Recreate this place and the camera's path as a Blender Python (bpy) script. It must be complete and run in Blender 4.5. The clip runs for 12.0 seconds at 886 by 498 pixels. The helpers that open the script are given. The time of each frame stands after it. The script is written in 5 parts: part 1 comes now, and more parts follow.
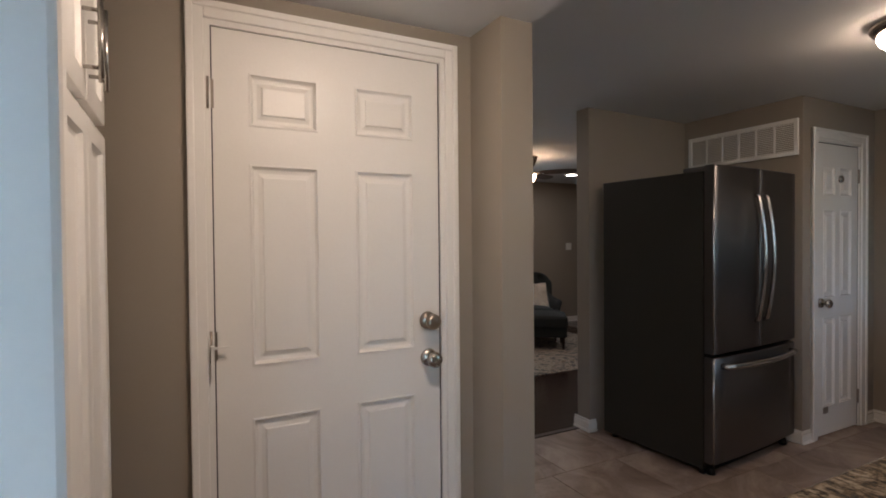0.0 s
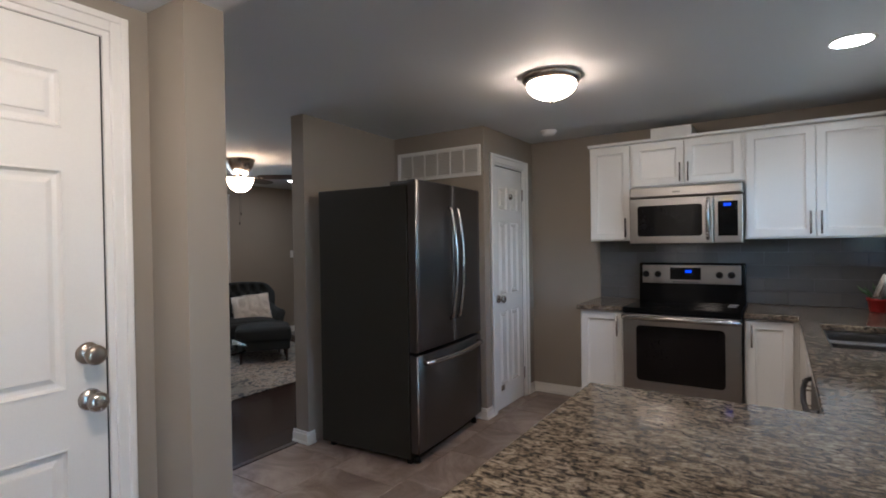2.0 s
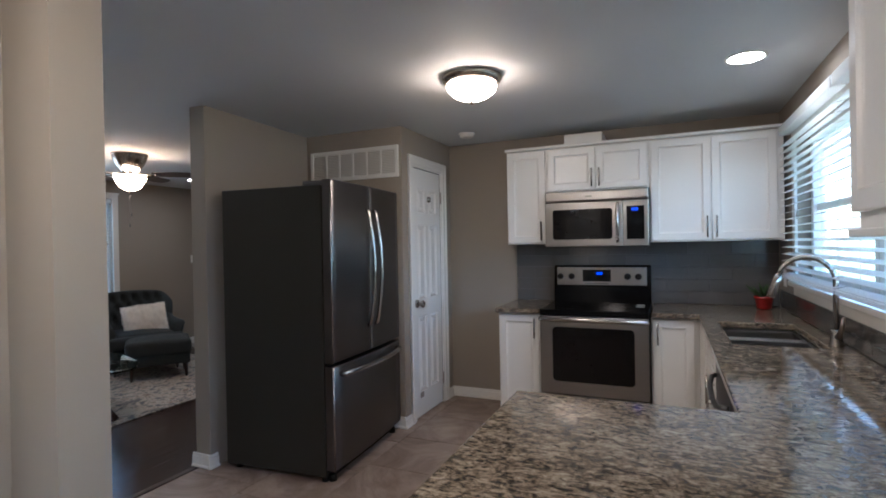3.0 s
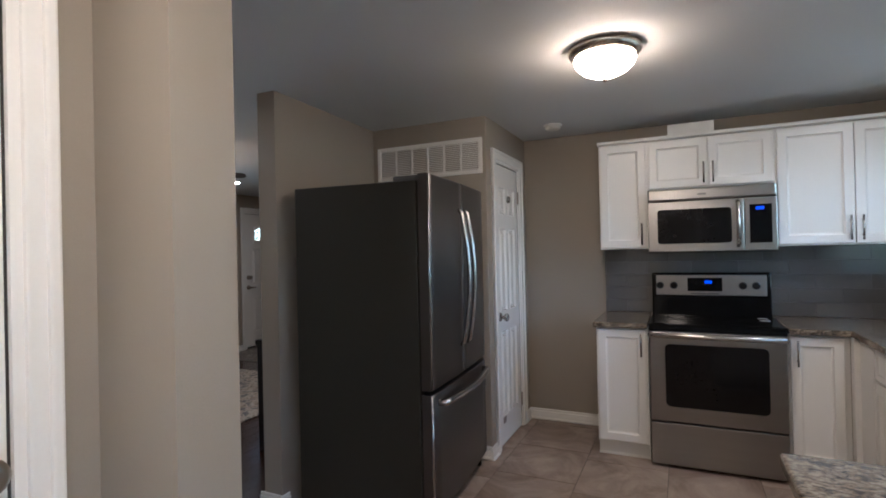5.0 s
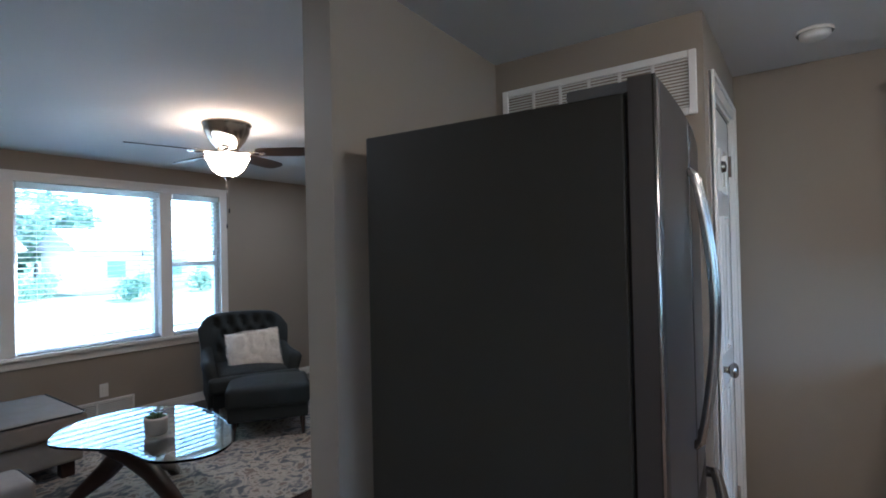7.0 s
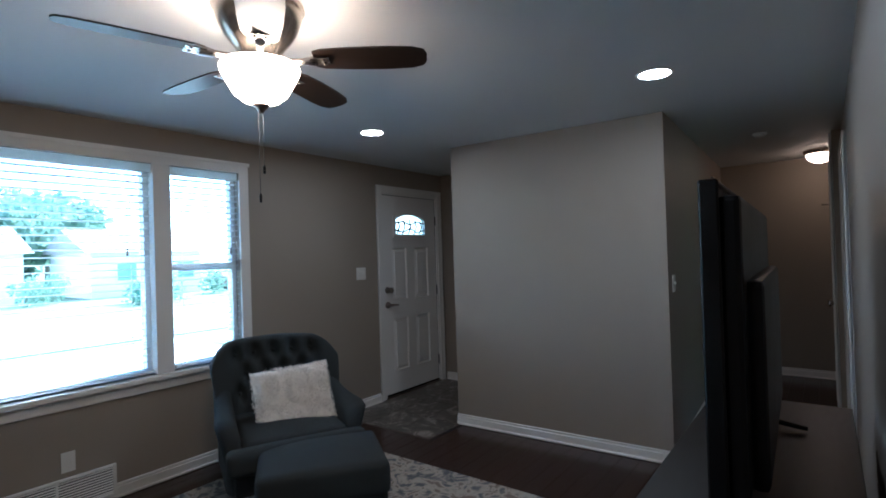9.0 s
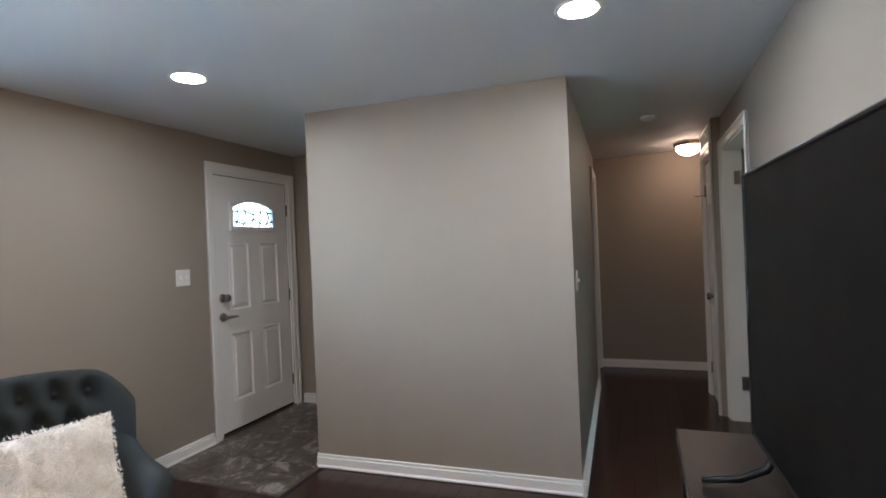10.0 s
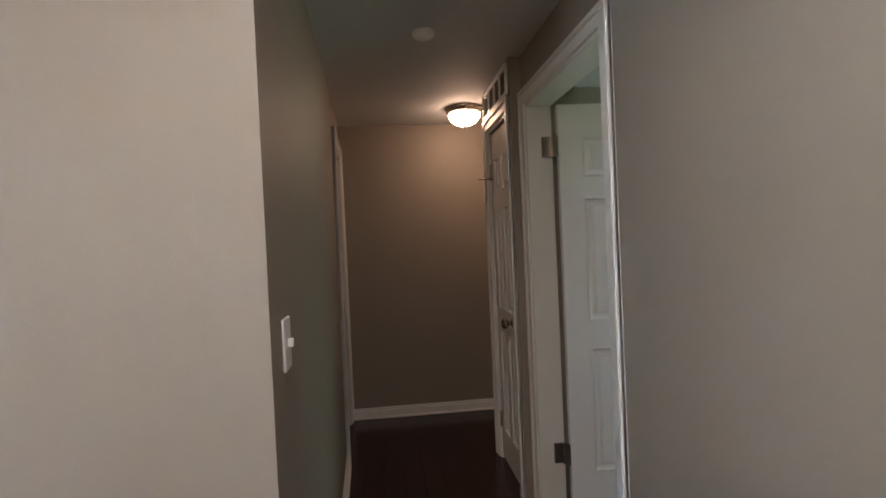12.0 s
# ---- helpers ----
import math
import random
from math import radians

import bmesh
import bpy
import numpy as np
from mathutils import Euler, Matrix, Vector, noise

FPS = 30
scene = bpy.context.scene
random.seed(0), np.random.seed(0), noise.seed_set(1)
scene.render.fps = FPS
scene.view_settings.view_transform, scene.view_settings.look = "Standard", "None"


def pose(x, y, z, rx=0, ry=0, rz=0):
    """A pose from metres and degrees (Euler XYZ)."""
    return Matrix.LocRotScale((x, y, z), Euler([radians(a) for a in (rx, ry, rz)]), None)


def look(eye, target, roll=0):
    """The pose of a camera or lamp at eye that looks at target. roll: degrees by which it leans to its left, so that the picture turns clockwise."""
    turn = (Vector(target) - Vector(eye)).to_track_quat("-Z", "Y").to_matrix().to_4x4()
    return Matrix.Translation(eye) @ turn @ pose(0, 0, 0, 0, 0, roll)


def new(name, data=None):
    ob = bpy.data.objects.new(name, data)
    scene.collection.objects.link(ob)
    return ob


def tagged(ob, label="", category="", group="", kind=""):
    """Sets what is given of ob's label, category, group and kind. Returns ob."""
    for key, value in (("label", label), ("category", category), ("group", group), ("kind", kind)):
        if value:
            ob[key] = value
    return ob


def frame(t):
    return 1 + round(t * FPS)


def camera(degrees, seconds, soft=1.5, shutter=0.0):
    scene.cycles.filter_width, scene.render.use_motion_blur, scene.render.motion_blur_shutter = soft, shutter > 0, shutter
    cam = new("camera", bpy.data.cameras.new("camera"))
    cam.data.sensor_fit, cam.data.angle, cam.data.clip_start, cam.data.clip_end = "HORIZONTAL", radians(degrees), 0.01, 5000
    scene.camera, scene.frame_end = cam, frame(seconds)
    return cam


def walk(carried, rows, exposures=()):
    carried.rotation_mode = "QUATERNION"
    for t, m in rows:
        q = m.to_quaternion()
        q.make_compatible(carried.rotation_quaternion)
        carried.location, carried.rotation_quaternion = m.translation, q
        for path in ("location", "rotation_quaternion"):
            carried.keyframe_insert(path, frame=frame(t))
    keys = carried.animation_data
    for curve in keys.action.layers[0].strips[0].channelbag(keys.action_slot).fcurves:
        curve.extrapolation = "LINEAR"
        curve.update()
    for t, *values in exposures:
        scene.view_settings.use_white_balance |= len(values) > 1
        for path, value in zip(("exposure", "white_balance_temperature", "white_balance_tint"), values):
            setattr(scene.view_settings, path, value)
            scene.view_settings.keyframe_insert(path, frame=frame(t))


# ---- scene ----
cam = camera(82.0, 12.0, soft=1.8)
PATH = [
    (0, (0.834, 0.705, 1.381), (1.743, 2.487, 1.348), -0.5),
    (0.5, (0.862, 0.692, 1.389), (2.033, 2.313, 1.361), -0.5),
    (1, (0.891, 0.695, 1.395), (2.269, 2.144, 1.369), -0.7),
    (1.5, (0.921, 0.703, 1.397), (2.468, 1.971, 1.375), -0.8),
    (2, (0.965, 0.697, 1.396), (2.634, 1.798, 1.375), -0.9),
    (2.5, (1.016, 0.711, 1.398), (2.784, 1.645, 1.379), -1.0),
    (2.7, (1.033, 0.731, 1.397), (2.837, 1.595, 1.377), -1.1),
    (4.3, (1.128, 1.133, 1.404), (2.983, 1.878, 1.398), -1.0),
    (4.5, (1.146, 1.21, 1.401), (2.991, 1.981, 1.404), -1.0),
    (5, (1.259, 1.448, 1.41), (3.07, 2.298, 1.419), -1.3),
    (5.5, (1.481, 1.672, 1.411), (3.241, 2.621, 1.423), -1.0),
    (6, (1.756, 1.866, 1.422), (3.47, 2.896, 1.434), -1.3),
    (6.5, (2.049, 2.051, 1.425), (3.715, 3.157, 1.442), -1.4),
    (7, (2.378, 2.329, 1.425), (4.002, 3.497, 1.446), -1.3),
    (7.2, (2.466, 2.466, 1.425), (4.077, 3.652, 1.446), -1.3),
    (8.8, (3.132, 3.728, 1.427), (4.711, 4.955, 1.448), -1.5),
    (9, (3.227, 3.863, 1.428), (4.827, 5.064, 1.447), -1.8),
    (9.5, (3.528, 4.169, 1.418), (5.249, 5.187, 1.428), -2.2),
    (10, (3.905, 4.349, 1.405), (5.77, 5.07, 1.398), -2.4),
    (10.5, (4.346, 4.456, 1.395), (6.312, 4.824, 1.368), -2.7),
    (11, (4.836, 4.501, 1.4), (6.832, 4.622, 1.364), -2.6),
    (11.5, (5.305, 4.521, 1.4), (7.303, 4.465, 1.359), -2.6),
    (12, (5.779, 4.465, 1.393), (7.767, 4.247, 1.358), -2.6),
]
walk(cam, [(t, look(eye, target, roll)) for t, eye, target, roll in PATH], [
    (0, 2.84, 6200, 18), (0.6, 3.0, 6100, 17), (1.5, 3.2, 5850, 15), (2.5, 3.47, 5350, 13), (4.5, 3.60, 5450, 13), (5.5, 3.63, 5550, 14), (6, 3.65, 5500, 13), (7, 3.66, 5000, 10),
    (9, 3.5, 4850, 8), (9.5, 3.7, 4700, 5), (10, 4.9, 5300, 10), (10.5, 5.18, 5500, 11), (11, 5.15, 5720, 12), (11.5, 4.7, 5950, 14), (12, 4.75, 6050, 16)])

# ---- world and daylight ----
world = bpy.data.worlds.new("world")
scene.world = world
world.use_nodes = True
wn = world.node_tree
sky = wn.nodes.new("ShaderNodeTexSky")
sky.sky_type = 'NISHITA'
sky.sun_disc = False
sky.sun_elevation, sky.sun_rotation = radians(48), radians(80)
wn.links.new(sky.outputs[0], wn.nodes["Background"].inputs[0])
wn.nodes["Background"].inputs[1].default_value = 0.15
sun = new("sun", bpy.data.lights.new("sun", "SUN"))
sun.data.energy, sun.data.angle, sun.data.color = 4.7, radians(0.6), (1, 0.97, 0.93)
sun.matrix_world = look((30, 5.3, 34), (0, 0, 0))


# ---- materials ----
def mat(name, col, rough=0.5, metal=0.0, var=0.08, scale=6.0, fine=60.0, bump=0.0, stretch=(1, 1, 1), coat=0.0, spec=0.5, piece=0.0):
    """A surface with broad and fine variation of its colour and gloss, and a fine relief."""
    m = bpy.data.materials.new(name)
    m.use_nodes = True
    nt = m.node_tree
    b = nt.nodes["Principled BSDF"]
    tc = nt.nodes.new("ShaderNodeTexCoord")
    mp = nt.nodes.new("ShaderNodeMapping")
    mp.inputs["Scale"].default_value = stretch
    nt.links.new(tc.outputs["Object"], mp.inputs[0])
    n1, n2 = nt.nodes.new("ShaderNodeTexNoise"), nt.nodes.new("ShaderNodeTexNoise")
    for n, s, d in ((n1, scale, 3), (n2, fine, 4)):
        n.inputs["Scale"].default_value, n.inputs["Detail"].default_value = s, d
        nt.links.new(mp.outputs[0], n.inputs["Vector"])
    mix = nt.nodes.new("ShaderNodeMath")
    mix.operation = 'MULTIPLY_ADD'
    nt.links.new(n2.outputs[0], mix.inputs[0])
    mix.inputs[1].default_value = 0.5
    half = nt.nodes.new("ShaderNodeMath")
    half.operation = 'MULTIPLY'
    half.inputs[1].default_value = 0.5
    nt.links.new(n1.outputs[0], half.inputs[0])
    nt.links.new(half.outputs[0], mix.inputs[2])
    r = nt.nodes.new("ShaderNodeValToRGB")
    c = Vector(col[:3])
    r.color_ramp.elements[0].position, r.color_ramp.elements[1].position = 0.3, 0.7
    r.color_ramp.elements[0].color = (*(c * (1 - var)), 1)
    r.color_ramp.elements[1].color = (*[min(1, x * (1 + var)) for x in c], 1)
    nt.links.new(mix.outputs[0], r.inputs[0])
    out = r.outputs[0]
    if piece:
        oi, hs, ma = nt.nodes.new("ShaderNodeObjectInfo"), nt.nodes.new("ShaderNodeHueSaturation"), nt.nodes.new("ShaderNodeMapRange")
        ma.inputs[3].default_value, ma.inputs[4].default_value = 1 - piece, 1 + piece
        nt.links.new(oi.outputs["Random"], ma.inputs[0])
        nt.links.new(ma.outputs[0], hs.inputs["Value"])
        nt.links.new(out, hs.inputs["Color"])
        out = hs.outputs[0]
    nt.links.new(out, b.inputs["Base Color"])
    rr = nt.nodes.new("ShaderNodeMapRange")
    rv = 0.015 if metal else 0.08
    rr.inputs[3].default_value, rr.inputs[4].default_value = max(0.02, rough - rv), min(1, rough + rv)
    nt.links.new(mix.outputs[0], rr.inputs[0])
    nt.links.new(rr.outputs[0], b.inputs["Roughness"])
    b.inputs["Metallic"].default_value = metal
    b.inputs["Coat Weight"].default_value = coat
    b.inputs["Specular IOR Level"].default_value = spec
    if bump:
        bp = nt.nodes.new("ShaderNodeBump")
        bp.inputs["Strength"].default_value, bp.inputs["Distance"].default_value = bump, 0.004
        nt.links.new(n2.outputs[0], bp.inputs["Height"])
        nt.links.new(bp.outputs[0], b.inputs["Normal"])
    return m


def glow(name, col, power):
    m = bpy.data.materials.new(name)
    m.use_nodes = True
    b = m.node_tree.nodes["Principled BSDF"]
    b.inputs["Base Color"].default_value = (0.8, 0.8, 0.78, 1)
    b.inputs["Emission Color"].default_value = (*col, 1)
    b.inputs["Emission Strength"].default_value = power
    return m


def clear_glass(name, tint=(0.95, 1, 0.98), rough=0.0):
    m = bpy.data.materials.new(name)
    m.use_nodes = True
    b = m.node_tree.nodes["Principled BSDF"]
    b.inputs["Base Color"].default_value = (*tint, 1)
    b.inputs["Roughness"].default_value = rough
    b.inputs["Transmission Weight"].default_value = 1.0
    b.inputs["IOR"].default_value = 1.45
    return m


WALL = mat("taupe_wall_paint", (0.30, 0.258, 0.21), 0.55, var=0.03, scale=1.2, fine=260, bump=0.12)
CEIL = mat("ceiling_paint", (0.62, 0.625, 0.625), 0.7, var=0.03, scale=1.0, fine=220, bump=0.15)
WHITE = mat("white_satin_paint", (0.78, 0.76, 0.72), 0.38, var=0.02, scale=2.5, fine=140, bump=0.04)
CAB = mat("white_cabinet_lacquer", (0.80, 0.79, 0.76), 0.33, var=0.02, scale=3, fine=120, bump=0.02)
STEEL = mat("brushed_stainless_steel", (0.31, 0.30, 0.288), 0.29, 1.0, var=0.035, scale=2, fine=140, bump=0.0, stretch=(1, 1, 25))
HANDLE = mat("polished_steel_handle", (0.44, 0.43, 0.42), 0.22, 1.0, var=0.02)
DSTEEL = mat("dark_stainless_steel", (0.150, 0.145, 0.145), 0.36, 1.0, var=0.03, scale=2, fine=140, bump=0.0, stretch=(30, 30, 1))
FRSIDE = mat("charcoal_textured_case", (0.031, 0.029, 0.023), 0.5, var=0.06, scale=3, fine=500, bump=0.25, spec=0.3)
CHROME = mat("satin_nickel", (0.42, 0.39, 0.36), 0.27, 1.0, var=0.05)
NICKEL = mat("brushed_nickel_housing", (0.52, 0.46, 0.40), 0.25, 1.0, var=0.08, fine=50, stretch=(1, 1, 20))
BRONZE = mat("brushed_bronze_nickel", (0.34, 0.29, 0.25), 0.33, 1.0, var=0.06)
BLACK = mat("black_plastic", (0.006, 0.006, 0.006), 0.4, var=0.1, spec=0.18)
GLOSSB = mat("black_glass", (0.004, 0.004, 0.004), 0.10, var=0.1, spec=0.13)
OVENGL = mat("dark_oven_glass", (0.006, 0.0055, 0.0055), 0.08, var=0.1, spec=0.22)
BLUE = glow("blue_display", (0.004, 0.07, 1.0), 0.11)
BLUE.node_tree.nodes["Principled BSDF"].inputs["Base Color"].default_value = (0.004, 0.01, 0.05, 1)
GREYP = mat("grey_print", (0.10, 0.10, 0.10), 0.5)
BASETILE = mat("grout", (0.17, 0.14, 0.125), 0.8, var=0.1, fine=200, bump=0.2)
DARKWOOD = mat("espresso_hardwood", (0.030, 0.0125, 0.009), 0.22, var=0.35, scale=5, fine=40, bump=0.05, stretch=(0.12, 1, 1), piece=0.15)
SUBFLOOR = mat("dark_wood_joint", (0.010, 0.005, 0.004), 0.6, var=0.2)
FANWOOD = mat("dark_walnut_blade", (0.028, 0.017, 0.012), 0.3, var=0.35, scale=6, fine=60, stretch=(1, 8, 1))
TABLEWOOD = mat("walnut_wood", (0.035, 0.017, 0.012), 0.3, var=0.35, scale=7, fine=50, stretch=(1, 1, 6))
UPHOL = mat("slate_linen_upholstery", (0.018, 0.024, 0.0255), 0.85, var=0.2, scale=8, fine=420, bump=0.5)
SOFA = mat("grey_tweed_upholstery", (0.245, 0.218, 0.19), 0.9, var=0.16, scale=9, fine=450, bump=0.5)
PIPING = mat("dark_piping", (0.03, 0.028, 0.027), 0.8, var=0.1)
FUR = mat("cream_shag_fur", (0.84, 0.80, 0.74), 0.95, var=0.12, scale=30, fine=160, bump=0.9)
CERAM = mat("cream_ceramic", (0.66, 0.62, 0.55), 0.4, var=0.05)
REDPOT = mat("red_glazed_pot", (0.33, 0.018, 0.014), 0.3, var=0.12)
LEAF = mat("succulent_leaf", (0.05, 0.10, 0.035), 0.5, var=0.3, scale=30)
SOIL = mat("potting_soil", (0.03, 0.022, 0.016), 0.95, var=0.3, fine=200, bump=0.6)
def slat_material():
    m = mat("white_translucent_slat", (0.84, 0.84, 0.82), 0.4, var=0.02)
    nt = m.node_tree
    tr, mx = nt.nodes.new("ShaderNodeBsdfTranslucent"), nt.nodes.new("ShaderNodeMixShader")
    tr.inputs[0].default_value = (0.86, 0.88, 0.88, 1)
    mx.inputs[0].default_value = 0.65
    nt.links.new(nt.nodes["Principled BSDF"].outputs[0], mx.inputs[1])
    nt.links.new(tr.outputs[0], mx.inputs[2])
    nt.links.new(mx.outputs[0], nt.nodes["Material Output"].inputs[0])
    return m


BLIND = slat_material()
VINYL = mat("white_vinyl", (0.80, 0.80, 0.79), 0.35, var=0.02)
PLASTW = mat("white_plastic", (0.76, 0.74, 0.70), 0.35, var=0.02)
DARKV = mat("dark_void", (0.03, 0.028, 0.026), 0.8, var=0.1)
GLASS = clear_glass("window_glass", (0.80, 0.95, 0.98))
TGLASS = clear_glass("table_glass", (0.86, 0.97, 0.95))
SHADEG = glow("lit_frosted_glass", (1.0, 0.76, 0.53), 4.6)
FANG = glow("lit_fan_bowl", (1.0, 0.68, 0.42), 3.5)
RECG = glow("lit_downlight", (1.0, 0.92, 0.82), 9.0)
SINKG = glow("lit_sink_downlight", (1.0, 0.92, 0.82), 11.0)
HALLG = glow("lit_hall_dome", (1.0, 0.64, 0.40), 1.12)
# Glow of the unseen lamp added to warm the back door and pillar.
NOOKG = glow("unseen_nook_lamp", (1.0, 0.79, 0.58), 8.3)
CARPET = mat("grey_carpet", (0.20, 0.19, 0.185), 0.95, var=0.15, fine=300, bump=0.8)
GRASS = mat("lawn", (0.085, 0.118, 0.06), 0.9, var=0.25, scale=0.6, fine=40, bump=0.5)
ASPH = mat("pale_asphalt", (0.16, 0.157, 0.152), 0.9, var=0.12, scale=0.8, fine=60)
CONC = mat("pale_concrete", (0.46, 0.44, 0.415), 0.85, var=0.08, scale=1, fine=50)
SIDING = mat("white_siding", (0.72, 0.71, 0.69), 0.6, var=0.04, scale=0.8, fine=20)
ROOF = mat("pale_shingle_roof", (0.30, 0.28, 0.27), 0.9, var=0.2, scale=2, fine=20)
FOLI = mat("tree_foliage", (0.12, 0.175, 0.12), 0.8, var=0.25, scale=2, fine=12)
fn = FOLI.node_tree
ftr, fmx = fn.nodes.new("ShaderNodeBsdfTranslucent"), fn.nodes.new("ShaderNodeMixShader")
ftr.inputs[0].default_value = (0.30, 0.42, 0.30, 1)
fn.links.new(fn.nodes["Principled BSDF"].outputs[0], fmx.inputs[1])
fn.links.new(ftr.outputs[0], fmx.inputs[2])
fn.links.new(fmx.outputs[0], fn.nodes["Material Output"].inputs[0])
BARK = mat("bark", (0.10, 0.075, 0.055), 0.9, var=0.3, fine=40, bump=0.6)
CARRED = mat("red_car_paint", (0.35, 0.02, 0.03), 0.25, var=0.05, coat=0.6)
TEAL = mat("teal_car_paint", (0.02, 0.16, 0.14), 0.3, var=0.05, coat=0.6)


def ramp_nodes(m, stops, vec_scale, detail=6.0, rough=None, distort=0.0, scale=1.0, noise2=0.0, sc2=20.0, piece=0.0):
    """Replaces a material's colour by a many-stop ramp over stretched noise."""
    nt = m.node_tree
    b = nt.nodes["Principled BSDF"]
    tc, mp = nt.nodes.new("ShaderNodeTexCoord"), nt.nodes.new("ShaderNodeMapping")
    mp.inputs["Scale"].default_value = vec_scale
    nt.links.new(tc.outputs["Object"], mp.inputs[0])
    n = nt.nodes.new("ShaderNodeTexNoise")
    n.inputs["Scale"].default_value, n.inputs["Detail"].default_value, n.inputs["Distortion"].default_value = scale, detail, distort
    n.inputs["Roughness"].default_value = 0.68
    nt.links.new(mp.outputs[0], n.inputs["Vector"])
    src = n.outputs[0]
    if piece:
        oi, ad = nt.nodes.new("ShaderNodeObjectInfo"), nt.nodes.new("ShaderNodeVectorMath")
        ad.operation = 'MULTIPLY_ADD'
        ad.inputs[1].default_value = (9, 7, 5)
        nt.links.new(oi.outputs["Random"], ad.inputs[0])
        nt.links.new(mp.outputs[0], ad.inputs[2])
        nt.links.new(ad.outputs[0], n.inputs["Vector"])
    if noise2:
        n2, ma = nt.nodes.new("ShaderNodeTexNoise"), nt.nodes.new("ShaderNodeMath")
        n2.inputs["Scale"].default_value, n2.inputs["Detail"].default_value = sc2, 3
        nt.links.new(tc.outputs["Object"], n2.inputs["Vector"])
        ma.operation = 'MULTIPLY_ADD'
        ma.inputs[1].default_value = noise2
        nt.links.new(n2.outputs[0], ma.inputs[0])
        nt.links.new(src, ma.inputs[2])
        sb = nt.nodes.new("ShaderNodeMath")
        sb.operation = 'SUBTRACT'
        sb.inputs[1].default_value = noise2 / 2
        nt.links.new(ma.outputs[0], sb.inputs[0])
        src = sb.outputs[0]
    r = nt.nodes.new("ShaderNodeValToRGB")
    while len(r.color_ramp.elements) < len(stops):
        r.color_ramp.elements.new(0.5)
    for e, (p, c) in zip(r.color_ramp.elements, stops):
        e.position, e.color = p, (*c, 1)
    nt.links.new(src, r.inputs[0])
    nt.links.new(r.outputs[0], b.inputs["Base Color"])
    return m


GRANITE = ramp_nodes(mat("speckled_granite", (0.3, 0.26, 0.2), 0.06, spec=0.4),
                     [(0.32, (0.012, 0.011, 0.010)), (0.41, (0.05, 0.042, 0.034)), (0.48, (0.125, 0.10, 0.072)), (0.57, (0.25, 0.205, 0.15)), (0.72, (0.38, 0.335, 0.27))],
                     (56, 25, 40), 7, distort=0.9, noise2=0.34, sc2=95)
TILE = ramp_nodes(mat("slate_look_porcelain_tile", (0.3, 0.24, 0.2), 0.38, fine=90, bump=0.12),
                  [(0.30, (0.14, 0.10, 0.08)), (0.45, (0.24, 0.18, 0.145)), (0.56, (0.33, 0.26, 0.215)), (0.70, (0.42, 0.34, 0.29))],
                  (2.2, 2.2, 2.2), 7, distort=1.4, piece=1.0)
ENTRY = ramp_nodes(mat("marbled_entry_tile", (0.2, 0.18, 0.16), 0.3, fine=90, bump=0.1),
                   [(0.33, (0.03, 0.027, 0.023)), (0.46, (0.065, 0.055, 0.045)), (0.55, (0.125, 0.105, 0.088)), (0.62, (0.33, 0.30, 0.26)), (0.70, (0.12, 0.10, 0.085))],
                   (5, 5, 5), 8, distort=2.2, piece=1.0)
GLTILE = mat("grey_glass_subway_tile", (0.105, 0.103, 0.10), 0.12, var=0.05, coat=0.3, piece=0.12)
GROUT2 = mat("grey_grout", (0.15, 0.155, 0.155), 0.8)


